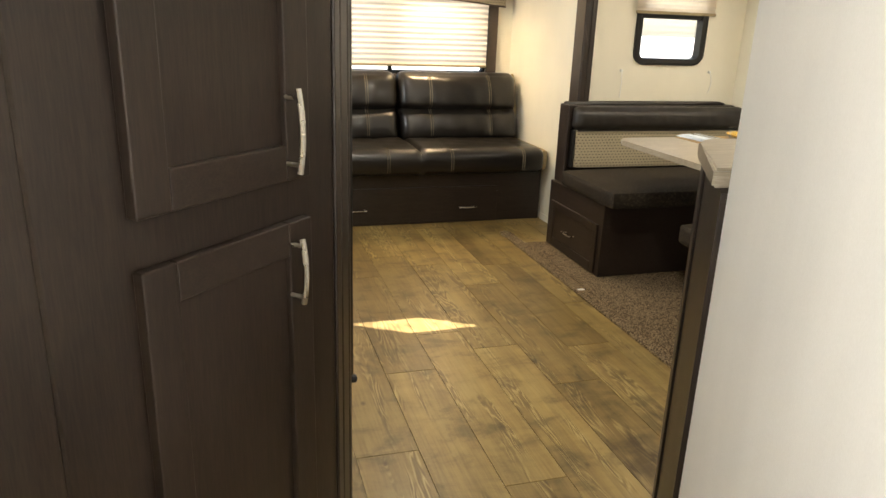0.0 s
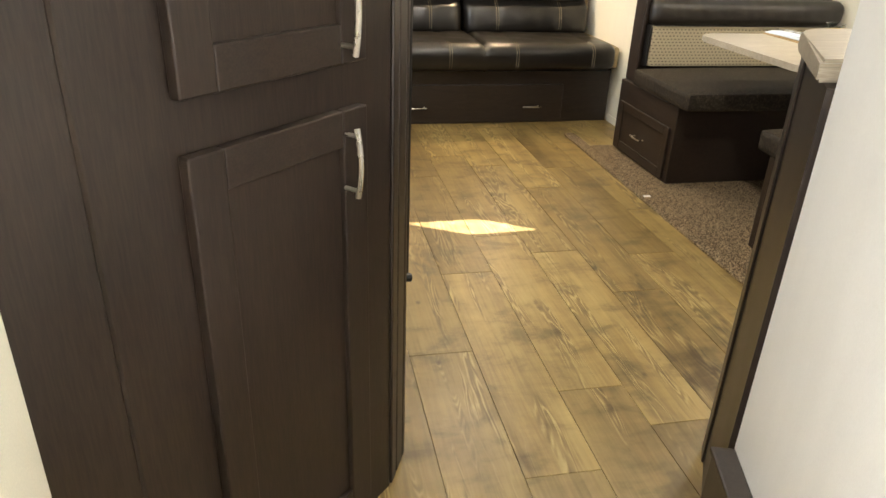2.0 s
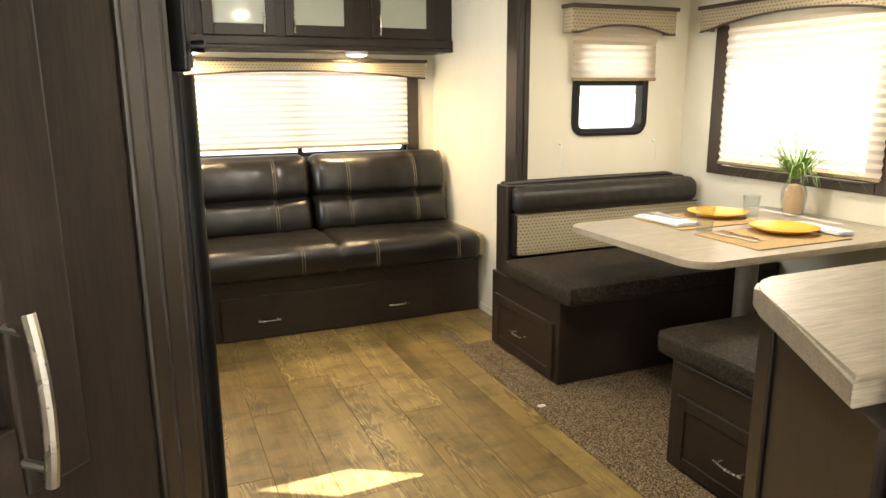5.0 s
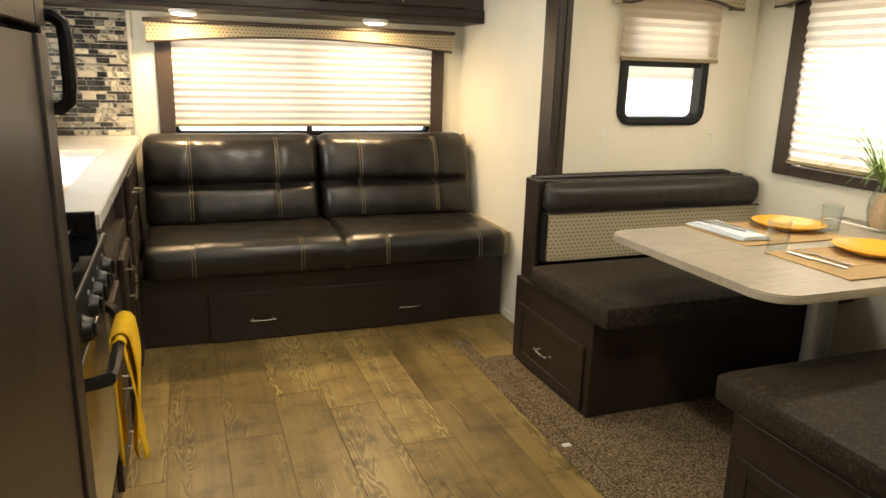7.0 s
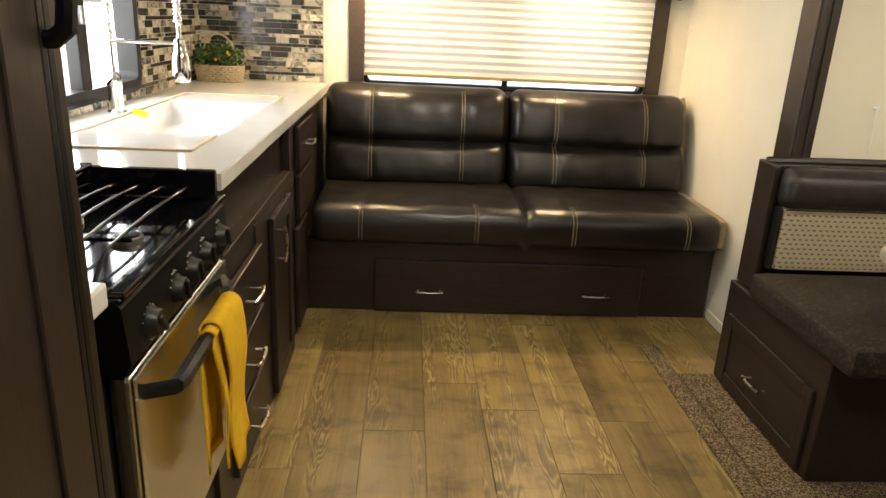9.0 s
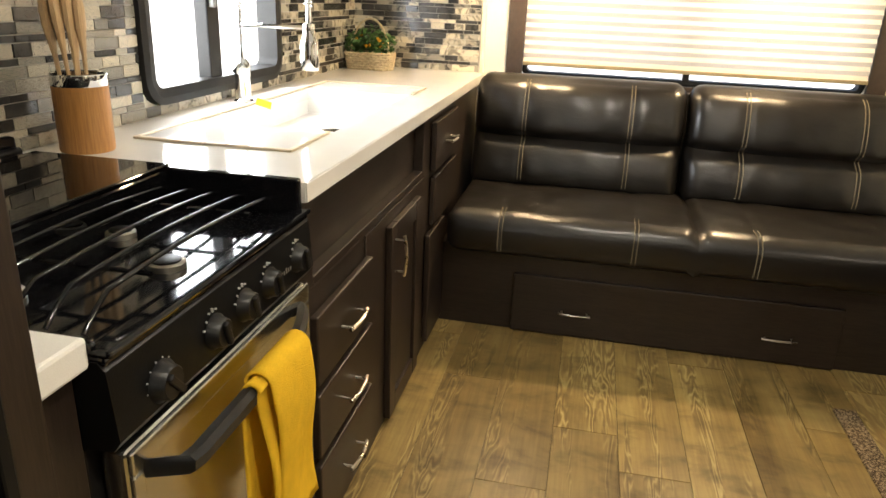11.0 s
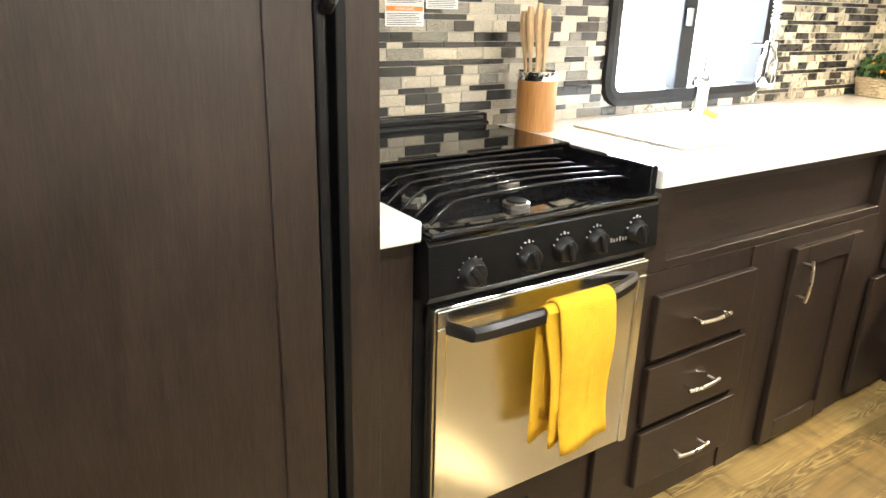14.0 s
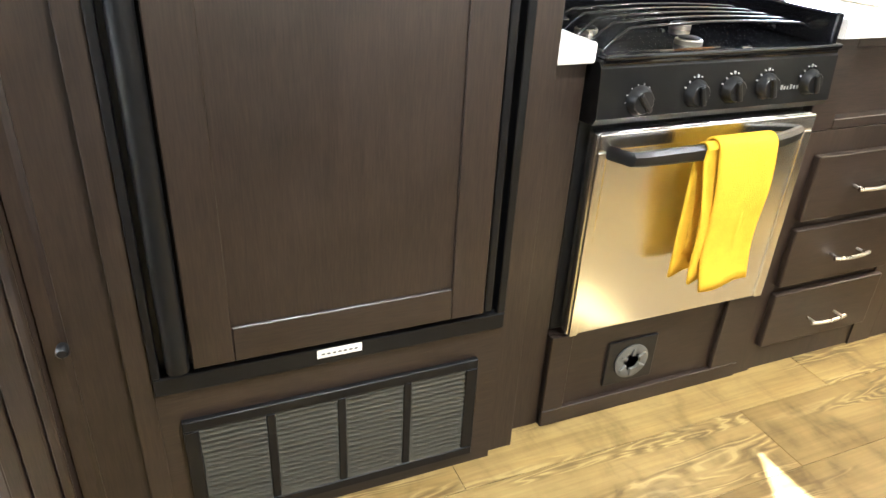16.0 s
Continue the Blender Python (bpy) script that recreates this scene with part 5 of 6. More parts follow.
# ---------------------------------------------------------------- range
def kitchen_range():
    r = thing("range", "black and stainless gas range with folded cover", "stove", (0.32, 2.20, 0.25))
    y0, y1 = 1.912, 2.490
    part("body", B((0.05, y0 + 0.004, 0.262), (0.590, y1 - 0.006, 0.845), 0.004), BLACK_SATIN, r)
    # sunk hob tray with raised sides
    bm = bmesh.new()
    box(bm, (0.345, y0 + 0.002, 0.846), (0.655, y1 - 0.004, 0.858), 0.004)
    box(bm, (0.30, y1 - 0.024, 0.858), (0.645, y1 - 0.006, 0.922), 0.004)
    box(bm, (0.345, y0 + 0.002, 0.858), (0.640, y0 + 0.012, 0.872), 0.003)
    box(bm, (0.628, y0 + 0.002, 0.856), (0.662, y1 - 0.004, 0.866), 0.005, 3)
    part("hob", bm, BLACK_GLOSS, r, "glossy black enamel hob")
    cov = part("folded_cover", B((0.075, y0 + 0.006, 0.846), (0.385, y1 - 0.010, 0.918), 0.005), BLACK_GLASS, r, "glossy black folded glass cover")
    part("cover_fold", B((0.10, y0 + 0.010, 0.9205), (0.388, y1 - 0.014, 0.928), 0.003), BLACK_GLASS, cov)
    bm = bmesh.new()
    tube(bm, [(0.070, y0 + 0.01, 0.925), (0.070, y1 - 0.02, 0.925)], 0.009, 10)
    part("hinge", bm, BLACK_SATIN, cov, "", True)
    part("back_lip", B((0.036, y0 + 0.006, 0.846), (0.060, y1 - 0.010, 0.952), 0.006), BLACK_GLOSS, r)
    # grate: five long bowed wires and a cross wire
    g = None
    for x in (0.405, 0.455, 0.505, 0.555, 0.605):
        pts = []
        for k in range(21):
            s = k / 20
            y = y0 + 0.035 + (y1 - y0 - 0.085) * s
            z = 0.896 - 0.032 * max(0, 1 - s / 0.10) ** 1.3 - 0.006 * max(0, 1 - (1 - s) / 0.06) ** 2 + 0.010 * math.sin(math.pi * s)
            pts.append((x, y, z))
        bm = bmesh.new()
        tube(bm, pts, 0.0034, 10)
        if g is None:
            g = part("grate", bm, BLACK_GLOSS, r, "black wire pan grate", True)
        else:
            part("wire", bm, BLACK_GLOSS, g, "", True)
    for y in (2.06, 2.33):
        bm = bmesh.new()
        tube(bm, [(0.395, y, 0.896), (0.62, y, 0.896)], 0.0035, 6)
        part("wire", bm, BLACK_GLOSS, g, "", True)
    for x, y, rad in ((0.570, 2.168, 0.027), (0.440, 2.015, 0.024), (0.430, 2.262, 0.023)):
        bm = bmesh.new()
        lathe(bm, [(rad, 0.0), (rad, 0.009), (rad * 0.92, 0.0105), (0.0, 0.011)], (x, y, 0.8582), 26)
        bn = part("burner", bm, plain("burner_metal", (0.52, 0.49, 0.43), 0.30, 1.0), r, "ridged metal burner", True)
        bm = bmesh.new()
        lathe(bm, [(rad * 0.78, 0.0), (rad * 0.78, 0.002), (rad * 0.66, 0.0032), (0.0, 0.0036)], (x, y, 0.8693), 24)
        part("cap", bm, BLACK_SATIN, bn, "", True)
    # control panel, slightly raked
    bm = bmesh.new()
    lo = [(0.590, 0.735), (0.652, 0.738), (0.662, 0.752), (0.655, 0.842), (0.645, 0.852), (0.590, 0.852)]
    ends = [[bm.verts.new((x, y, z)) for x, z in lo] for y in (y0, y1 - 0.004)]
    for i in range(len(lo)):
        j = (i + 1) % len(lo)
        bm.faces.new((ends[0][i], ends[0][j], ends[1][j], ends[1][i]))
    bm.faces.new(ends[0][::-1])
    bm.faces.new(ends[1])
    bmesh.ops.recalc_face_normals(bm, faces=bm.faces)
    panel = part("control_panel", bm, plain("black_control_panel", (0.005, 0.005, 0.005), 0.34, var=0.15, spec=0.22), r, "black control panel")
    for i, (y, z, rad) in enumerate(((2.001, 0.782, 0.028), (2.130, 0.787, 0.0265), (2.218, 0.789, 0.0265), (2.304, 0.791, 0.0265), (2.418, 0.793, 0.0265))):
        x = 0.6595
        bm = bmesh.new()
        lathe(bm, [(rad, 0.0), (rad, 0.003), (rad * 0.85, 0.008), (rad * 0.80, 0.016), (rad * 0.72, 0.018), (0.0, 0.018)], (x, y, z), 24, "x")
        k = part("knob", bm, BLACK_PLASTIC, panel, "round black control knob", True)
        bm = bmesh.new()
        box(bm, (0, -0.005, -rad * 0.74), (0.009, 0.005, rad * 0.74), 0.003, 2, pose(x + 0.0165, y, z, 18 if i else 40, 0, 0))
        part("grip", bm, BLACK_PLASTIC, k)
        bm = bmesh.new()
        if i == 0:
            for a in range(-40, 100, 27):
                q = pose(x - 0.0005, y, z, a, 0, 0)
                box(bm, (0, -0.0009, rad + 0.001), (0.0012, 0.0009, rad + 0.003), 0, 1, q)
        else:
            for dy, h in ((-0.009, 0.003), (0.0, 0.008), (0.009, 0.003)):
                box(bm, (x - 0.003, y + dy - 0.0011, z + rad + 0.003), (x + 0.0004, y + dy + 0.0011, z + rad + 0.003 + h * 0.7))
            for a in (115, 140):
                box(bm, (0, -0.0013, rad + 0.001), (0.0018, 0.0013, rad + 0.005), 0, 1, pose(x - 0.0005, y, z, -a + 180, 0, 0))
        part("marking", bm, plain("dial_print", (0.45, 0.45, 0.45), 0.5), panel, "small white dial marks")
    bm = bmesh.new()
    for i, w in enumerate((0.006, 0.005, 0.004, 0.005, 0.005, 0.005)):
        y = 2.345 + i * 0.0085
        box(bm, (0.6565, y, 0.779), (0.6598, y + w, 0.779 + (0.011 if i in (0, 3) else 0.008)))
    part("badge", bm, plain("silver_badge", (0.6, 0.6, 0.6), 0.3, 0.8), panel, "small silver badge")
    # oven door
    door = part("oven_door", B((0.612, y0 + 0.020, 0.262), (0.650, y1 - 0.010, 0.722), 0.010, 3), STEEL, r, "brushed stainless steel oven door")
    bm = bmesh.new()
    for lo_, hi_ in (((y0 + 0.022, 0.686), (y1 - 0.012, 0.7205)), ((y0 + 0.022, 0.266), (y0 + 0.044, 0.686)), ((y1 - 0.036, 0.266), (y1 - 0.012, 0.686))):
        box(bm, (0.648, lo_[0], lo_[1]), (0.656, hi_[0], hi_[1]), 0.0035, 2)
    part("door_edge", bm, STEEL, door)
    part("side_trim", B((0.585, y0, 0.262), (0.611, y1 - 0.004, 0.733), 0.003), BLACK_SATIN, r)
    bm = bmesh.new()
    n = 24
    rows = []
    for i in range(n + 1):
        s = i / n
        y = 1.957 + (2.440 - 1.957) * s
        out = 0.050 * min(1.0, s / 0.05) ** 0.5 * min(1.0, (1 - s) / 0.30) ** 0.7
        h = 0.014 + 0.003 * math.sin(math.pi * s)
        x = 0.656 + out
        rows.append([bm.verts.new((x + dx, y, 0.684 + dz)) for dx, dz in ((-0.012, -h * 0.8), (0.0, -h), (0.008, -h * 0.6), (0.010, h * 0.5), (0.002, h), (-0.012, h * 0.8))])
    for a, b in zip(rows, rows[1:]):
        for k in range(6):
            bm.faces.new((a[k], a[(k + 1) % 6], b[(k + 1) % 6], b[k]))
    bm.faces.new(rows[0][::-1])
    bm.faces.new(rows[-1])
    part("door_handle", bm, BLACK_PLASTIC, door, "bowed black plastic handle", True)
    return r


cooker = kitchen_range()
cooker.location.x -= 0.026


def towel():
    """A folded towel over the oven handle, two layers in front and a shorter flap behind."""
    bm = bmesh.new()
    t = thing("dish_towel", "bright yellow terry towel folded over the oven handle", "towel", (0.71, 2.29, 0.3))

    def sheet(name, y0, y1, z_front, z_back, off, seed):
        bm = bmesh.new()
        prof = []
        for k in range(15):
            z = z_front + (0.692 - z_front) * k / 14
            prof.append((0.722 + off + 0.006 * math.sin(z * 22 + seed), z))
        for k in range(1, 8):
            a = math.pi * k / 8
            prof.append((0.706 + (0.016 + off) * math.cos(a), 0.694 + (0.018 + off) * math.sin(a)))
        for k in range(9):
            prof.append((0.689 - off * 0.3, 0.692 - (0.692 - z_back) * k / 8))
        ny = 14
        grid = []
        for j in range(ny + 1):
            s = j / ny
            row = []
            for i, (x, z) in enumerate(prof):
                fall = max(0, (0.68 - z)) / 0.30
                y = y0 + (y1 - y0) * s + 0.020 * fall * (1 if i < 15 else -0.6) - 0.012 * (1 - fall) * (0.5 - s)
                xx = x + 0.007 * fall * math.sin(s * 5.2 + seed) + (0.004 * fall if i < 15 else 0)
                row.append(bm.verts.new((xx, y, z + 0.010 * (s - 0.5) * fall)))
            grid.append(row)
        for a, b in zip(grid, grid[1:]):
            for i in range(len(prof) - 1):
                bm.faces.new((a[i], b[i], b[i + 1], a[i + 1]))
        bmesh.ops.recalc_face_normals(bm, faces=bm.faces)
        ob = part(name, bm, YELLOW, t, "", True)
        sol = ob.modifiers.new("thickness", "SOLIDIFY")
        sol.thickness, sol.offset = 0.0045, 0
        return ob

    sheet("outer_fold", 2.146, 2.278, 0.392, 0.46, 0.006, 0.4)
    sheet("inner_fold", 2.124, 2.225, 0.408, 0.415, -0.002, 1.9)
    t.location += Vector((-0.026, 0.018, -0.006))


towel()
kick = thing("kick_panel", "dark wood panel with an outlet vent under the range", "cabinet", (0.5, 2.2, 0))
part("board", B((0.02, 1.910, 0.0), (0.592, 2.494, 0.252), 0), WOOD_Y, kick)
for lo, hi in (((1.910, 0.0), (2.494, 0.045)), ((1.910, 0.0455), (1.965, 0.252)), ((2.405, 0.0455), (2.494, 0.252))):
    part("rail", B((0.592, lo[0], lo[1]), (0.606, hi[0], hi[1]), 0.002, 1), WOOD_Y, kick)
DARK_GREY = plain("dark_grey_plastic", (0.11, 0.11, 0.10), 0.5, var=0.1)
plate = part("vent_plate", B((0.592, 2.075, 0.070), (0.599, 2.215, 0.194), 0.003), BLACK_PLASTIC, kick, "black square vent plate")
bm = bmesh.new()
lathe(bm, [(0.046, 0.0), (0.047, 0.004), (0.040, 0.007), (0.024, 0.005), (0.022, -0.004)], (0.599, 2.145, 0.132), 26, "x")
part("vent_ring", bm, DARK_GREY, plate, "grey notched ring", True)
for a in range(0, 360, 60):
    part("fin", B((0.002, -0.005, 0.018), (0.010, 0.005, 0.040), 0.002, 1, pose(0.599, 2.145, 0.132, a, 0, 0)), DARK_GREY, plate)


# ---------------------------------------------------------------- refrigerator in its wood surround
FX = 0.648
fr = thing("refrigerator", "built-in refrigerator with dark wood door panels in a black frame", "refrigerator", (0.35, 1.44, 0.33))
part("case", B((0.02, 1.12, 0.352), (FX - 0.02, 1.752, 1.93), 0), BLACK_SATIN, fr)
bm = bmesh.new()
for lo, hi in (((1.115, 0.350), (1.755, 0.386)), ((1.115, 0.386), (1.128, 1.93)), ((1.738, 0.386), (1.755, 1.93))):
    box(bm, (FX - 0.02, lo[0], lo[1]), (FX + 0.010, hi[0], hi[1]), 0.003)
part("frame", bm, BLACK_SATIN, fr, "thin black frame")
for z0, z1, nm in ((0.402, 1.318, "door"), (1.328, 1.92, "freezer_door")):
    dm = plane_frame((FX + 0.012, 0, 0), (0, 1, 0))
    d = part(nm, B((1.200, -0.004, z0), (1.700, 0.03, z1), 0.002, 1, dm), WOOD_V, fr, "dark wood door panel")
    part("stile", B((1.180, -0.010, z0), (1.246, 0.0, z1), 0.002, 1, dm), WOOD_V, d)
    part("stile", B((1.634, -0.010, z0), (1.701, 0.0, z1), 0.002, 1, dm), WOOD_V, d)
    part("rail", B((1.246, -0.0095, z0), (1.634, 0.0, z0 + 0.066), 0.002, 1, dm), WOOD_Y, d)
    bm = bmesh.new()
    tube(bm, [(FX + 0.012, 1.157, z0), (FX + 0.012, 1.157, z1)], 0.019, 12)
    part("hinge_edge", bm, BLACK_SATIN, d, "rounded black edge strip", True)
    part("edge_strip", B((FX - 0.012, 1.7035, z0), (FX + 0.020, 1.720, z1), 0.004), BLACK_SATIN, d, "black edge strip")
bm = bmesh.new()
pts = [(FX + 0.010, 1.718, 1.345), (FX + 0.028, 1.718, 1.345), (FX + 0.040, 1.718, 1.335), (FX + 0.043, 1.718, 1.315), (FX + 0.043, 1.718, 1.250), (FX + 0.040, 1.718, 1.228), (FX + 0.028, 1.718, 1.218), (FX + 0.010, 1.718, 1.218)]
tube(bm, pts, 0.010, 8)
part("handle", bm, BLACK_SATIN, fr, "black bracket handle", True)
part("nameplate", B((FX + 0.010, 1.384, 0.366), (FX + 0.0125, 1.466, 0.384), 0.001), PAPER, fr, "small white label")
bm = bmesh.new()
for i in range(7):
    box(bm, (FX + 0.0126, 1.392 + i * 0.010, 0.373), (FX + 0.0130, 1.398 + i * 0.010, 0.376))
part("print", bm, INK, fr)
sur = thing("refrigerator_surround", "dark wood surround panels of the refrigerator", "cabinet", (0.35, 1.42, 0))
part("side_panel", B((0.02, 1.079, 0.0), (FX, 1.115, H - 0.002), 0.002), WOOD_V, sur)
part("side_panel", B((0.02, 1.755, 0.0), (FX - 0.014, 1.819, H - 0.002), 0.002), WOOD_V, sur)
part("return_panel", B((0.02, 0.974, 0.0), (FX - 0.016, 1.0785, H - 0.002), 0), WOOD_V, sur)
part("lower_panel", B((0.02, 1.115, 0.0), (FX - 0.001, 1.755, 0.349), 0), WOOD_Y, sur)
part("upper_panel", B((0.02, 1.115, 1.931), (FX - 0.001, 1.755, H - 0.002), 0), WOOD_Y, sur)
grille = thing("vent_grille", "black louvred vent grille with four grey panels", "vent", (FX, 1.436, 0.02))
gm = plane_frame((FX, 0, 0), (0, 1, 0))
bm = bmesh.new()
GY0, GY1, GZ0, GZ1 = 1.148, 1.706, 0.036, 0.287
for lo, hi in (((GY0, GZ0), (GY1, GZ0 + 0.022)), ((GY0, GZ1 - 0.022), (GY1, GZ1)), ((GY0, GZ0 + 0.022), (GY0 + 0.026, GZ1 - 0.022)), ((GY1 - 0.026, GZ0 + 0.022), (GY1, GZ1 - 0.022))):
    box(bm, (lo[0], -0.012, lo[1]), (hi[0], 0, hi[1]), 0.002, 1, gm)
part("frame", bm, BLACK_SATIN, grille)
# near-black sheet paints in the shade between the louvres
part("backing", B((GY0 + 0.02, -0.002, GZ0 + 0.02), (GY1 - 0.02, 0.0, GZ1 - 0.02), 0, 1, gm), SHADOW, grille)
PW = (GY1 - GY0 - 0.052 - 3 * 0.016) / 4
GLAZE = plain("grey_louvre", (0.054, 0.050, 0.037), 0.65, var=0.1, spec=0.12)
for c in range(4):
    ya = GY0 + 0.026 + c * (PW + 0.016)
    if c:
        part("divider", B((ya - 0.016, -0.011, GZ0 + 0.022), (ya, 0, GZ1 - 0.022), 0.002, 1, gm), BLACK_SATIN, grille)
    for k in range(18):
        z = GZ0 + 0.027 + k * 0.0117
        part("slat", B((0, -0.006, -0.0008), (PW, 0.005, 0.0008), 0, 1, gm @ pose(ya, -0.006, z, 38, 0, 0)), GLAZE, grille)


# ---------------------------------------------------------------- corner pantry
PMAT = plane_frame(P0, PD)            # x runs towards the foot corner, so doors lie at negative x


def pantry():
    p = thing("pantry", "tall dark wood corner pantry with two framed doors", "cabinet", (0.42, 0.75, 0))
    bm = bmesh.new()
    a, b, c = P0, P0 - PD * 0.575, P0 + Vector((0.062, 0.145, 0))
    prism(bm, [(b.x, b.y), (a.x, a.y), (c.x - 0.02, c.y + 0.004), (0.05, 1.0), (0.05, b.y + 0.02)], 0.0, H - 0.002)
    part("body", bm, WOOD_V, p)
    # slightly proud stile boards so the doors sit in a face frame
    part("side_filler", B((-0.712, 0.003, 0), (-0.578, 0.020, H - 0.002), 0.003, 2, PMAT), WOOD_V, p)
    m = PMAT
    for z0, z1, h0, h1, nm in ((0.062, 0.918, 0.790, 0.882, "lower_door"), (0.990, 1.92, 1.020, 1.128, "upper_door")):
        d = shaker(p, nm, m, -0.452, -0.090, z0, z1, 0.020, 0.060, (WOOD_V, WOOD_X))
        bar_handle(d, m @ Vector((-0.150, -0.020, h0)), m @ Vector((-0.150, -0.020, h1)), m.to_3x3() @ Vector((0, -1, 0)), 0.0052)
    return p


pantry()
trim = thing("fluted_trim", "dark fluted wood trim between pantry and refrigerator", "trim", (0.62, 0.93, 0), kind="structure")
TM = plane_frame(P0, (0.4, 0.92, 0))
bm = bmesh.new()
box(bm, (0.004, 0.001, 0.0), (0.116, 0.03, H - 0.002), 0, 1, TM)
for x0, x1 in ((0.006, 0.041), (0.046, 0.094), (0.098, 0.116)):
    box(bm, (x0, -0.006, 0.002), (x1, 0.002, H - 0.002), 0.005, 2, TM)
part("flutes", bm, WOOD_V, trim)
catch = thing("door_catch", "black metal door catch on the trim", "door catch", (0.665, 1.0, 1.34))
part("bar", B((0.144, -0.012, 1.318), (0.156, 0.016, 1.405), 0.003, 2, TM), BLACK_SATIN, catch)
bm = bmesh.new()
lathe(bm, [(0.006, 0), (0.007, 0.014), (0.004, 0.016), (0.0, 0.016)], TM @ Vector((0.150, -0.014, 1.345)), 10, "x")
part("pin", bm, BLACK_SATIN, catch, "", True)
bm = bmesh.new()
lathe(bm, [(0.009, 0.0), (0.010, 0.016), (0.007, 0.02), (0.0, 0.02)], TM @ Vector((0.150, 0.012, 0.47)), 12, "x")
solo("door_bumper", bm, BLACK_PLASTIC, "small black rubber door bumper on the trim", "door stop", "", "", True)


# ---------------------------------------------------------------- hall cabinet behind the slanted wall
C0 = Vector((1.402, 0.862, 0))
CD = Vector((-0.53, -0.848, 0)).normalized()
CN = Vector((0.848, -0.53, 0)).normalized()
CM = plane_frame(C0, CD)            # x runs away from the camera along the aisle face


def hall_cabinet():
    c = thing("entry_cabinet", "dark wood cabinet with a grey oak laminate top", "cabinet", (1.8, 0.75, 0))
    end = C0 + CD * 0.365
    bm = bmesh.new()
    prism(bm, [(end.x, end.y), (end.x + 0.10, 0.505), (RIGHT - 0.002, 0.505), (RIGHT - 0.002, C0.y), (C0.x, C0.y)], 0, 0.990)
    part("body", bm, WOOD_V, c)
    part("corner_post", B((0.0, -0.006, 0.0), (0.060, 0.0, 0.989), 0.003, 2, CM), WOOD_V, c)
    top = bmesh.new()
    q = [C0 + CD * 0.335 + CN * -0.014, Vector((RIGHT - 0.002, 0.503, 0)), Vector((RIGHT - 0.002, C0.y + 0.035, 0)), C0 + Vector((0.045, 0.035, 0)), C0 + Vector((0.012, 0.030, 0)), C0 + Vector((-0.012, 0.012, 0)), C0 + CN * -0.016 + CD * 0.03]
    prism(top, [(v.x, v.y) for v in q], 0.9905, 1.026)
    bmesh.ops.bevel(top, geom=[e for e in top.edges if abs(e.verts[0].co.z - e.verts[1].co.z) < 1e-6], offset=0.006, segments=2, affect="EDGES")
    part("worktop", top, TABLE_X, c, "grey oak laminate top")
    return c


hall_cabinet()
# low dark box along the slanted wall
LM = plane_frame(W0, WD)
low = thing("step_panel", "low dark wood kick panel along the hall wall", "panel", (1.2, 0.3, 0))
part("board", B((0.006, -0.040, 0.0), (0.62, -0.001, 0.305), 0.003, 2, LM), WOOD_V, low)
part("cap", B((0.004, -0.046, 0.306), (0.62, 0.0, 0.320), 0.004, 2, LM), WOOD_V, low)
bm = bmesh.new()
lathe(bm, [(0.0, 0.0022), (0.011, 0.002), (0.0125, 0.0)], (0, 0, 0), 20, "y")
bmesh.ops.scale(bm, vec=(0.65, -1, 1.5), verts=bm.verts)
bmesh.ops.transform(bm, matrix=LM @ pose(0.050, -0.0402, 0.165), verts=bm.verts)
bmesh.ops.recalc_face_normals(bm, faces=bm.faces)
part("sticker", bm, PAPER, low, "white oval sticker")


def extinguisher():
    e = thing("fire_extinguisher", "white fire extinguisher with a black band on the wall", "fire extinguisher", (0.156, 0.10, 0.460))
    c = (0.156, 0.100, 0.460)
    bm = bmesh.new()
    lathe(bm, [(0.0, 0.0), (0.034, 0.0), (0.037, 0.006), (0.037, 0.196), (0.035, 0.212), (0.030, 0.228), (0.022, 0.241), (0.014, 0.250), (0.0, 0.252)], c, 28)
    part("cylinder", bm, WHITE_PLASTIC, e, "white enamelled cylinder", True)
    bm = bmesh.new()
    lathe(bm, [(0.0373, 0.08), (0.0395, 0.082), (0.0395, 0.188), (0.0373, 0.190)], c, 28)
    band = part("label_band", bm, plain("dark_violet_band", (0.02, 0.012, 0.03), 0.4), e, "dark printed band", True)
    bm = bmesh.new()
    for a in range(-90, 40, 9):
        box(bm, (0.0388, -0.0018, 0.145), (0.0401, 0.0018, 0.168), 0, 1, pose(*c, 0, 0, a))
    part("print", bm, PAPER, e)
    bm = bmesh.new()
    lathe(bm, [(0.018, 0.252), (0.020, 0.262), (0.016, 0.285), (0.0, 0.286)], c, 18)
    part("valve", bm, BLACK_PLASTIC, e, "", True)
    bm = bmesh.new()
    box(bm, (c[0] - 0.012, c[1] - 0.018, c[2] + 0.287), (c[0] + 0.012, c[1] + 0.030, c[2] + 0.297), 0.004)
    box(bm, (c[0] - 0.010, c[1] - 0.022, c[2] + 0.262), (c[0] + 0.010, c[1] - 0.012, c[2] + 0.272), 0.004)
    part("lever", bm, BLACK_PLASTIC, e)
    bm = bmesh.new()
    tube(bm, [(c[0] + 0.022 * math.cos(a / 24 * 6.283), c[1] - 0.024, c[2] + 0.272 + 0.022 * math.sin(a / 24 * 6.283)) for a in range(25)], 0.003, 6)
    part("pull_ring", bm, WHITE_PLASTIC, e, "", True)
    part("bracket", B((0.1165, c[1] - 0.02, c[2] + 0.02), (0.128, c[1] + 0.02, c[2] + 0.22), 0.002), BLACK_PLASTIC, e)


extinguisher()


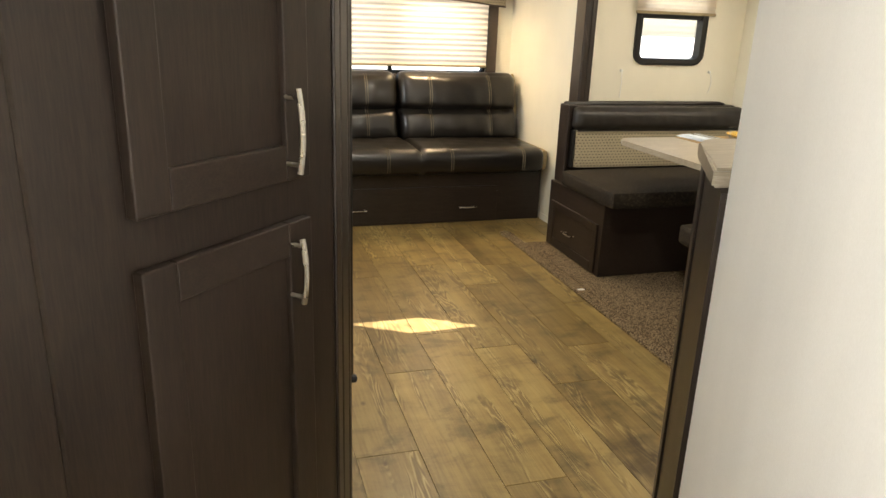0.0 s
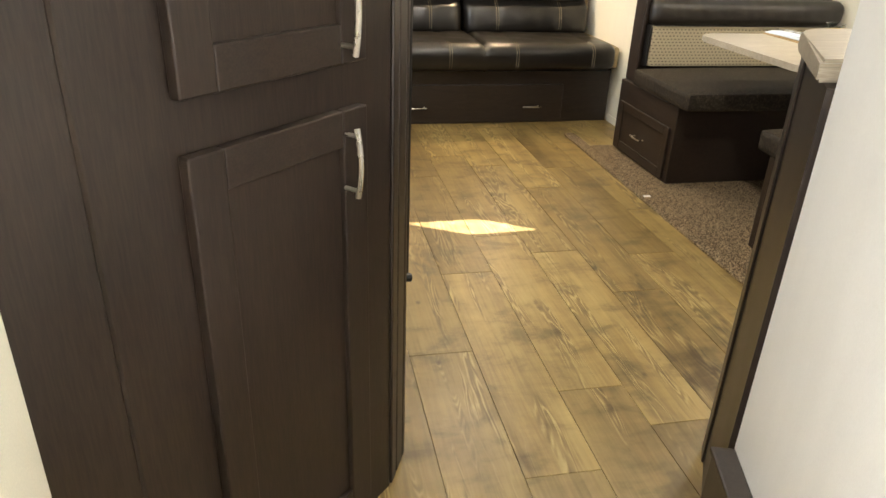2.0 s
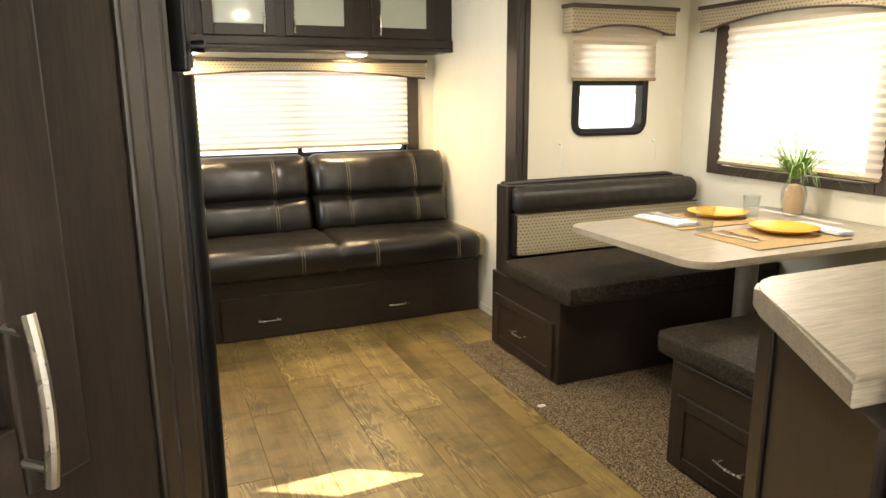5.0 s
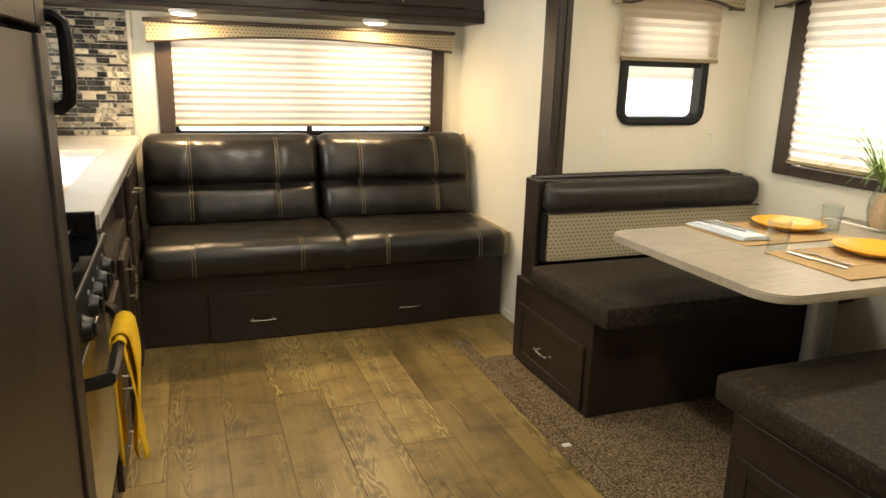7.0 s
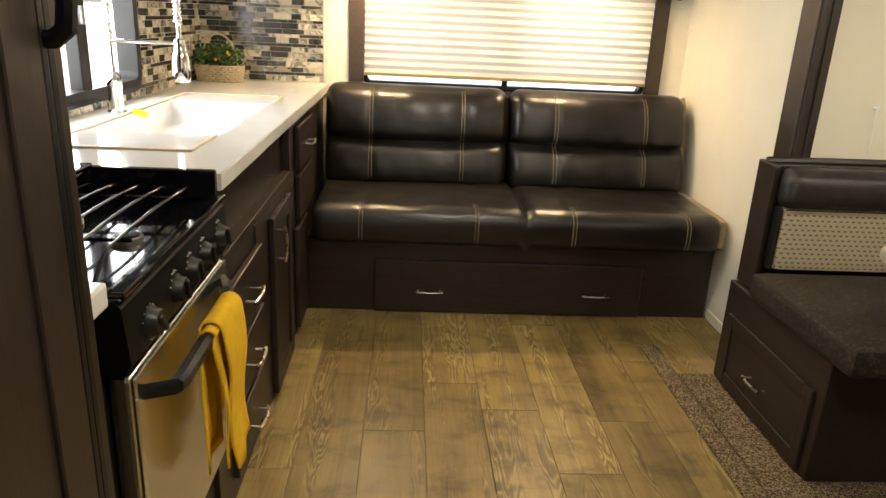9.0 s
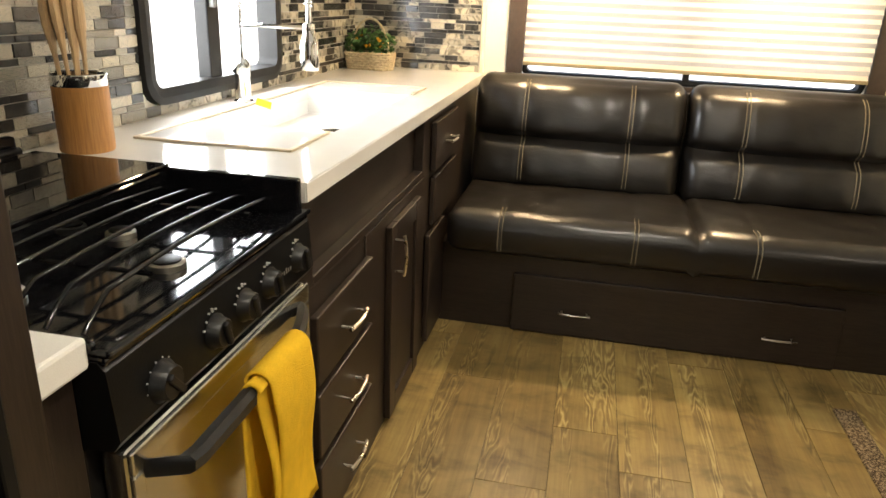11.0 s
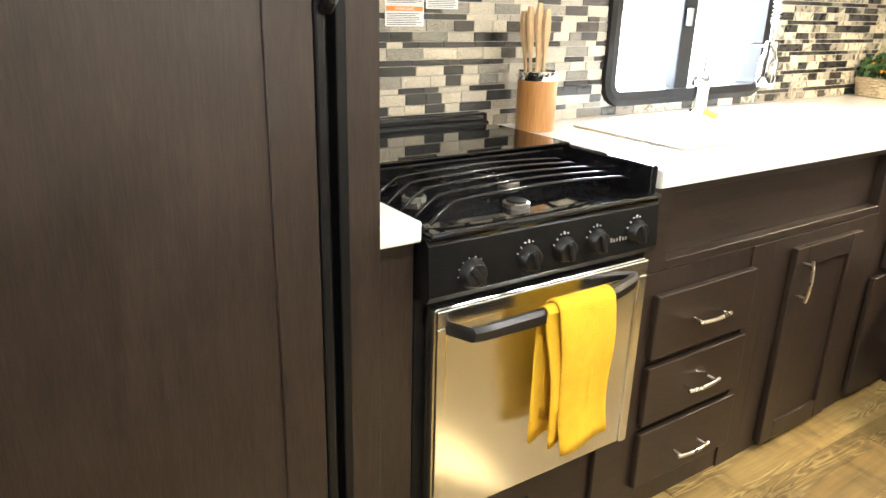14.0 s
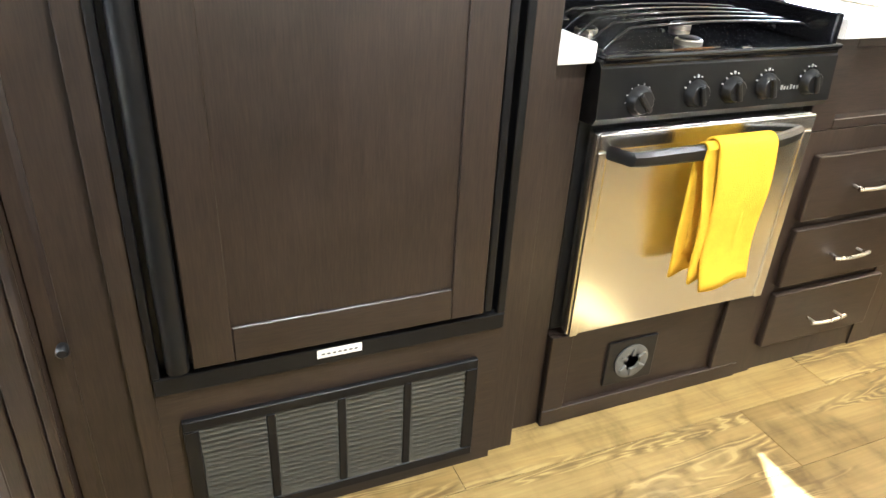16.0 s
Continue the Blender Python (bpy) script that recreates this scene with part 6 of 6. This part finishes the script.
# warning labels over the range
def warning_label(y0, y1, z0, z1, stripe, label):
    w = thing("warning_label", label, "label", (0.012, y0, z0), "warning labels on the splashback")
    part("sheet", B((0.0095, y0, z0), (0.0105, y1, z1), 0), PAPER, w)
    part("stripe", B((0.0105, y0 + 0.003, z1 - 0.014), (0.0110, y1 - 0.003, z1 - 0.003), 0), stripe, w)
    bm = bmesh.new()
    rnd = random.Random(int(y0 * 1000))
    z = z1 - 0.019
    while z > z0 + 0.003:
        box(bm, (0.0105, y0 + 0.005, z - 0.0016), (0.0108, y1 - 0.005 - rnd.uniform(0, 0.02), z))
        z -= 0.0042
    part("print", bm, INK, w)
    cu = bpy.data.curves.new("heading", "FONT")
    cu.body, cu.size, cu.align_x = ("DANGER" if stripe is RED else "WARNING"), 0.011, "CENTER"
    ob = new("heading", cu)
    cu.materials.append(PAPER)
    ob.matrix_world = Matrix(((0, 0, 1, 0.0112), (1, 0, 0, (y0 + y1) / 2), (0, 1, 0, z1 - 0.0122), (0, 0, 0, 1)))
    deps = bpy.context.evaluated_depsgraph_get()
    me = bpy.data.meshes.new_from_object(ob.evaluated_get(deps))
    mw = ob.matrix_world.copy()
    bpy.data.objects.remove(ob)
    me.transform(mw)
    tx = new("heading", me)
    tx.parent = w
    tx.matrix_parent_inverse = w.matrix_basis.inverted()


warning_label(2.175, 2.284, 1.222, 1.272, RED, "white paper label with a red danger stripe")
warning_label(2.290, 2.386, 1.214, 1.272, RED, "white paper label with a red danger heading")
warning_label(2.175, 2.284, 1.172, 1.2215, ORANGE, "white paper label with an orange warning stripe")
bm = bmesh.new()
pillow(bm, (2.028, 2.498, 0.0105), (2.062, 2.518, 0.0135), 0.001)
solo("paper_scrap", bm, PAPER, "small white paper scrap on the carpet lip", "litter")


# ---------------------------------------------------------------- floor planks
def floor_planks():
    pitch, length = 0.195, 1.04
    phases = {0: 0.33, 1: 0.831, 2: 0.10, 3: 0.965, 4: 0.62, 5: 0.905, 6: 0.30}
    shared = {}
    k0 = -4
    for k in range(k0, 9):
        x0 = 0.720 + k * pitch
        x1 = x0 + pitch
        if x1 > 2.42:
            x1 = 2.42
        if x0 < -0.02:
            continue
        y = phases.get(k, (k * 0.37) % 1.0) - 3 * length
        while y < FRONT:
            a, b = max(y, HALL_END), min(y + length, FRONT)
            if b - a > 0.05:
                key = (round(x1 - x0, 3), round(b - a, 3))
                if key not in shared:
                    t = B((-key[0] / 2 + 0.0007, -key[1] / 2 + 0.0007, -0.0034), (key[0] / 2 - 0.0007, key[1] / 2 - 0.0007, 0.0), 0.0009, 1)
                    me = bpy.data.meshes.new("plank")
                    t.to_mesh(me)
                    t.free()
                    me.materials.append(PLANK)
                    shared[key] = me
                ob = new("plank", shared[key])
                ob.parent = floor
                ob.location = ((x0 + x1) / 2, (a + b) / 2, 0)
            y += length


floor_planks()


# ---------------------------------------------------------------- mosaic splashback
def mosaic():
    rnd = random.Random(21)
    mats = (TILE_CREAM, TILE_DARK, TILE_GREY)
    unit = []
    for mt in mats:
        t = B((-0.5, -0.5, -0.5), (0.5, 0.5, 0.5), 0.0)
        me = bpy.data.meshes.new("tile")
        t.to_mesh(me)
        t.free()
        me.materials.append(mt)
        unit.append(me)
    side = structure("splashback_side", B((0.0005, 1.832, 0.910), (0.004, FRONT - 0.001, 0.9345), 0), GROUT, "linear stone and glass mosaic splashback")
    bm = bmesh.new()
    for lo, hi in (((1.832, 0.9346), (2.928, 1.530)), ((3.757, 0.9346), (FRONT - 0.001, 1.530)), ((2.928, 1.487), (3.757, 1.530))):
        box(bm, (0.0005, lo[0], lo[1]), (0.004, hi[0], hi[1]))
    grout = part("grout", bm, GROUT, side)
    front = structure("splashback_end", B((0.004, FRONT - 0.004, 0.910), (0.602, FRONT - 0.0005, 1.533), 0), GROUT, "linear stone and glass mosaic on the end wall")
    rows = []
    z = 0.9125
    cycle = (0.026, 0.013, 0.022, 0.026, 0.013, 0.026, 0.022, 0.013)
    i = 0
    while z < 1.522:
        h = cycle[i % len(cycle)]
        rows.append((z, min(h, 1.529 - z)))
        z += h + 0.0024
        i += 1
    joined = [bmesh.new() for _ in mats]
    joined_end = [bmesh.new() for _ in mats]
    count = 0
    for n, (z, h) in enumerate(rows):
        for wall in (0, 1):
            a, stop = ((1.834, FRONT - 0.006) if wall == 0 else (0.006, 0.600))
            a -= rnd.uniform(0, 0.05)
            kind_ = rnd.randrange(3)
            while a < stop:
                thin = h < 0.015
                w = rnd.choice((0.048, 0.062, 0.085, 0.105) if not thin else (0.045, 0.075, 0.100))
                b = min(a + w, stop)
                a2 = max(a, 1.834 if wall == 0 else 0.006)
                kind_ = rnd.choice((0, 0, 1, 2) if kind_ == 1 else (0, 1, 1, 2) if kind_ == 0 else (0, 0, 1))
                if thin and rnd.random() < 0.5:
                    kind_ = 1
                proud = rnd.uniform(0.0022, 0.0038)
                if b - a2 > 0.008:
                    if wall == 0:
                        spans = [(a2, b)]
                        if z + h > 0.94 and z < 1.482:
                            spans = [(p, q) for p, q in ((a2, min(b, 2.935)), (max(a2, 3.750), b)) if q - p > 0.008]
                        for p, q in spans:
                            c = (0.004 + proud / 2, (p + q) / 2, z + h / 2)
                            if 1.83 < p < 2.95 and z < 1.27 and count < 298:
                                ob = new("tile", unit[kind_])
                                ob.parent = side
                                ob.location, ob.scale = c, (proud, q - p - 0.0022, h)
                                count += 1
                            else:
                                box(joined[kind_], (0.004, p, z), (0.004 + proud, q - 0.0022, z + h))
                    else:
                        box(joined_end[kind_], (a2, FRONT - 0.004 - proud, z), (b - 0.0022, FRONT - 0.004, z + h))
                a += w
    for j, (t, e) in enumerate(zip(joined, joined_end)):
        tagged(part("tiles", t, mats[j], side), kind="stuff")
        tagged(part("tiles", e, mats[j], front), kind="stuff")
    structure("splashback_trim", B((0.603, FRONT - 0.012, 0.911), (0.622, FRONT - 0.0005, 1.533), 0.003), plain("cream_edge_trim", (0.72, 0.66, 0.52), 0.4), "cream edge trim of the splashback")


mosaic()
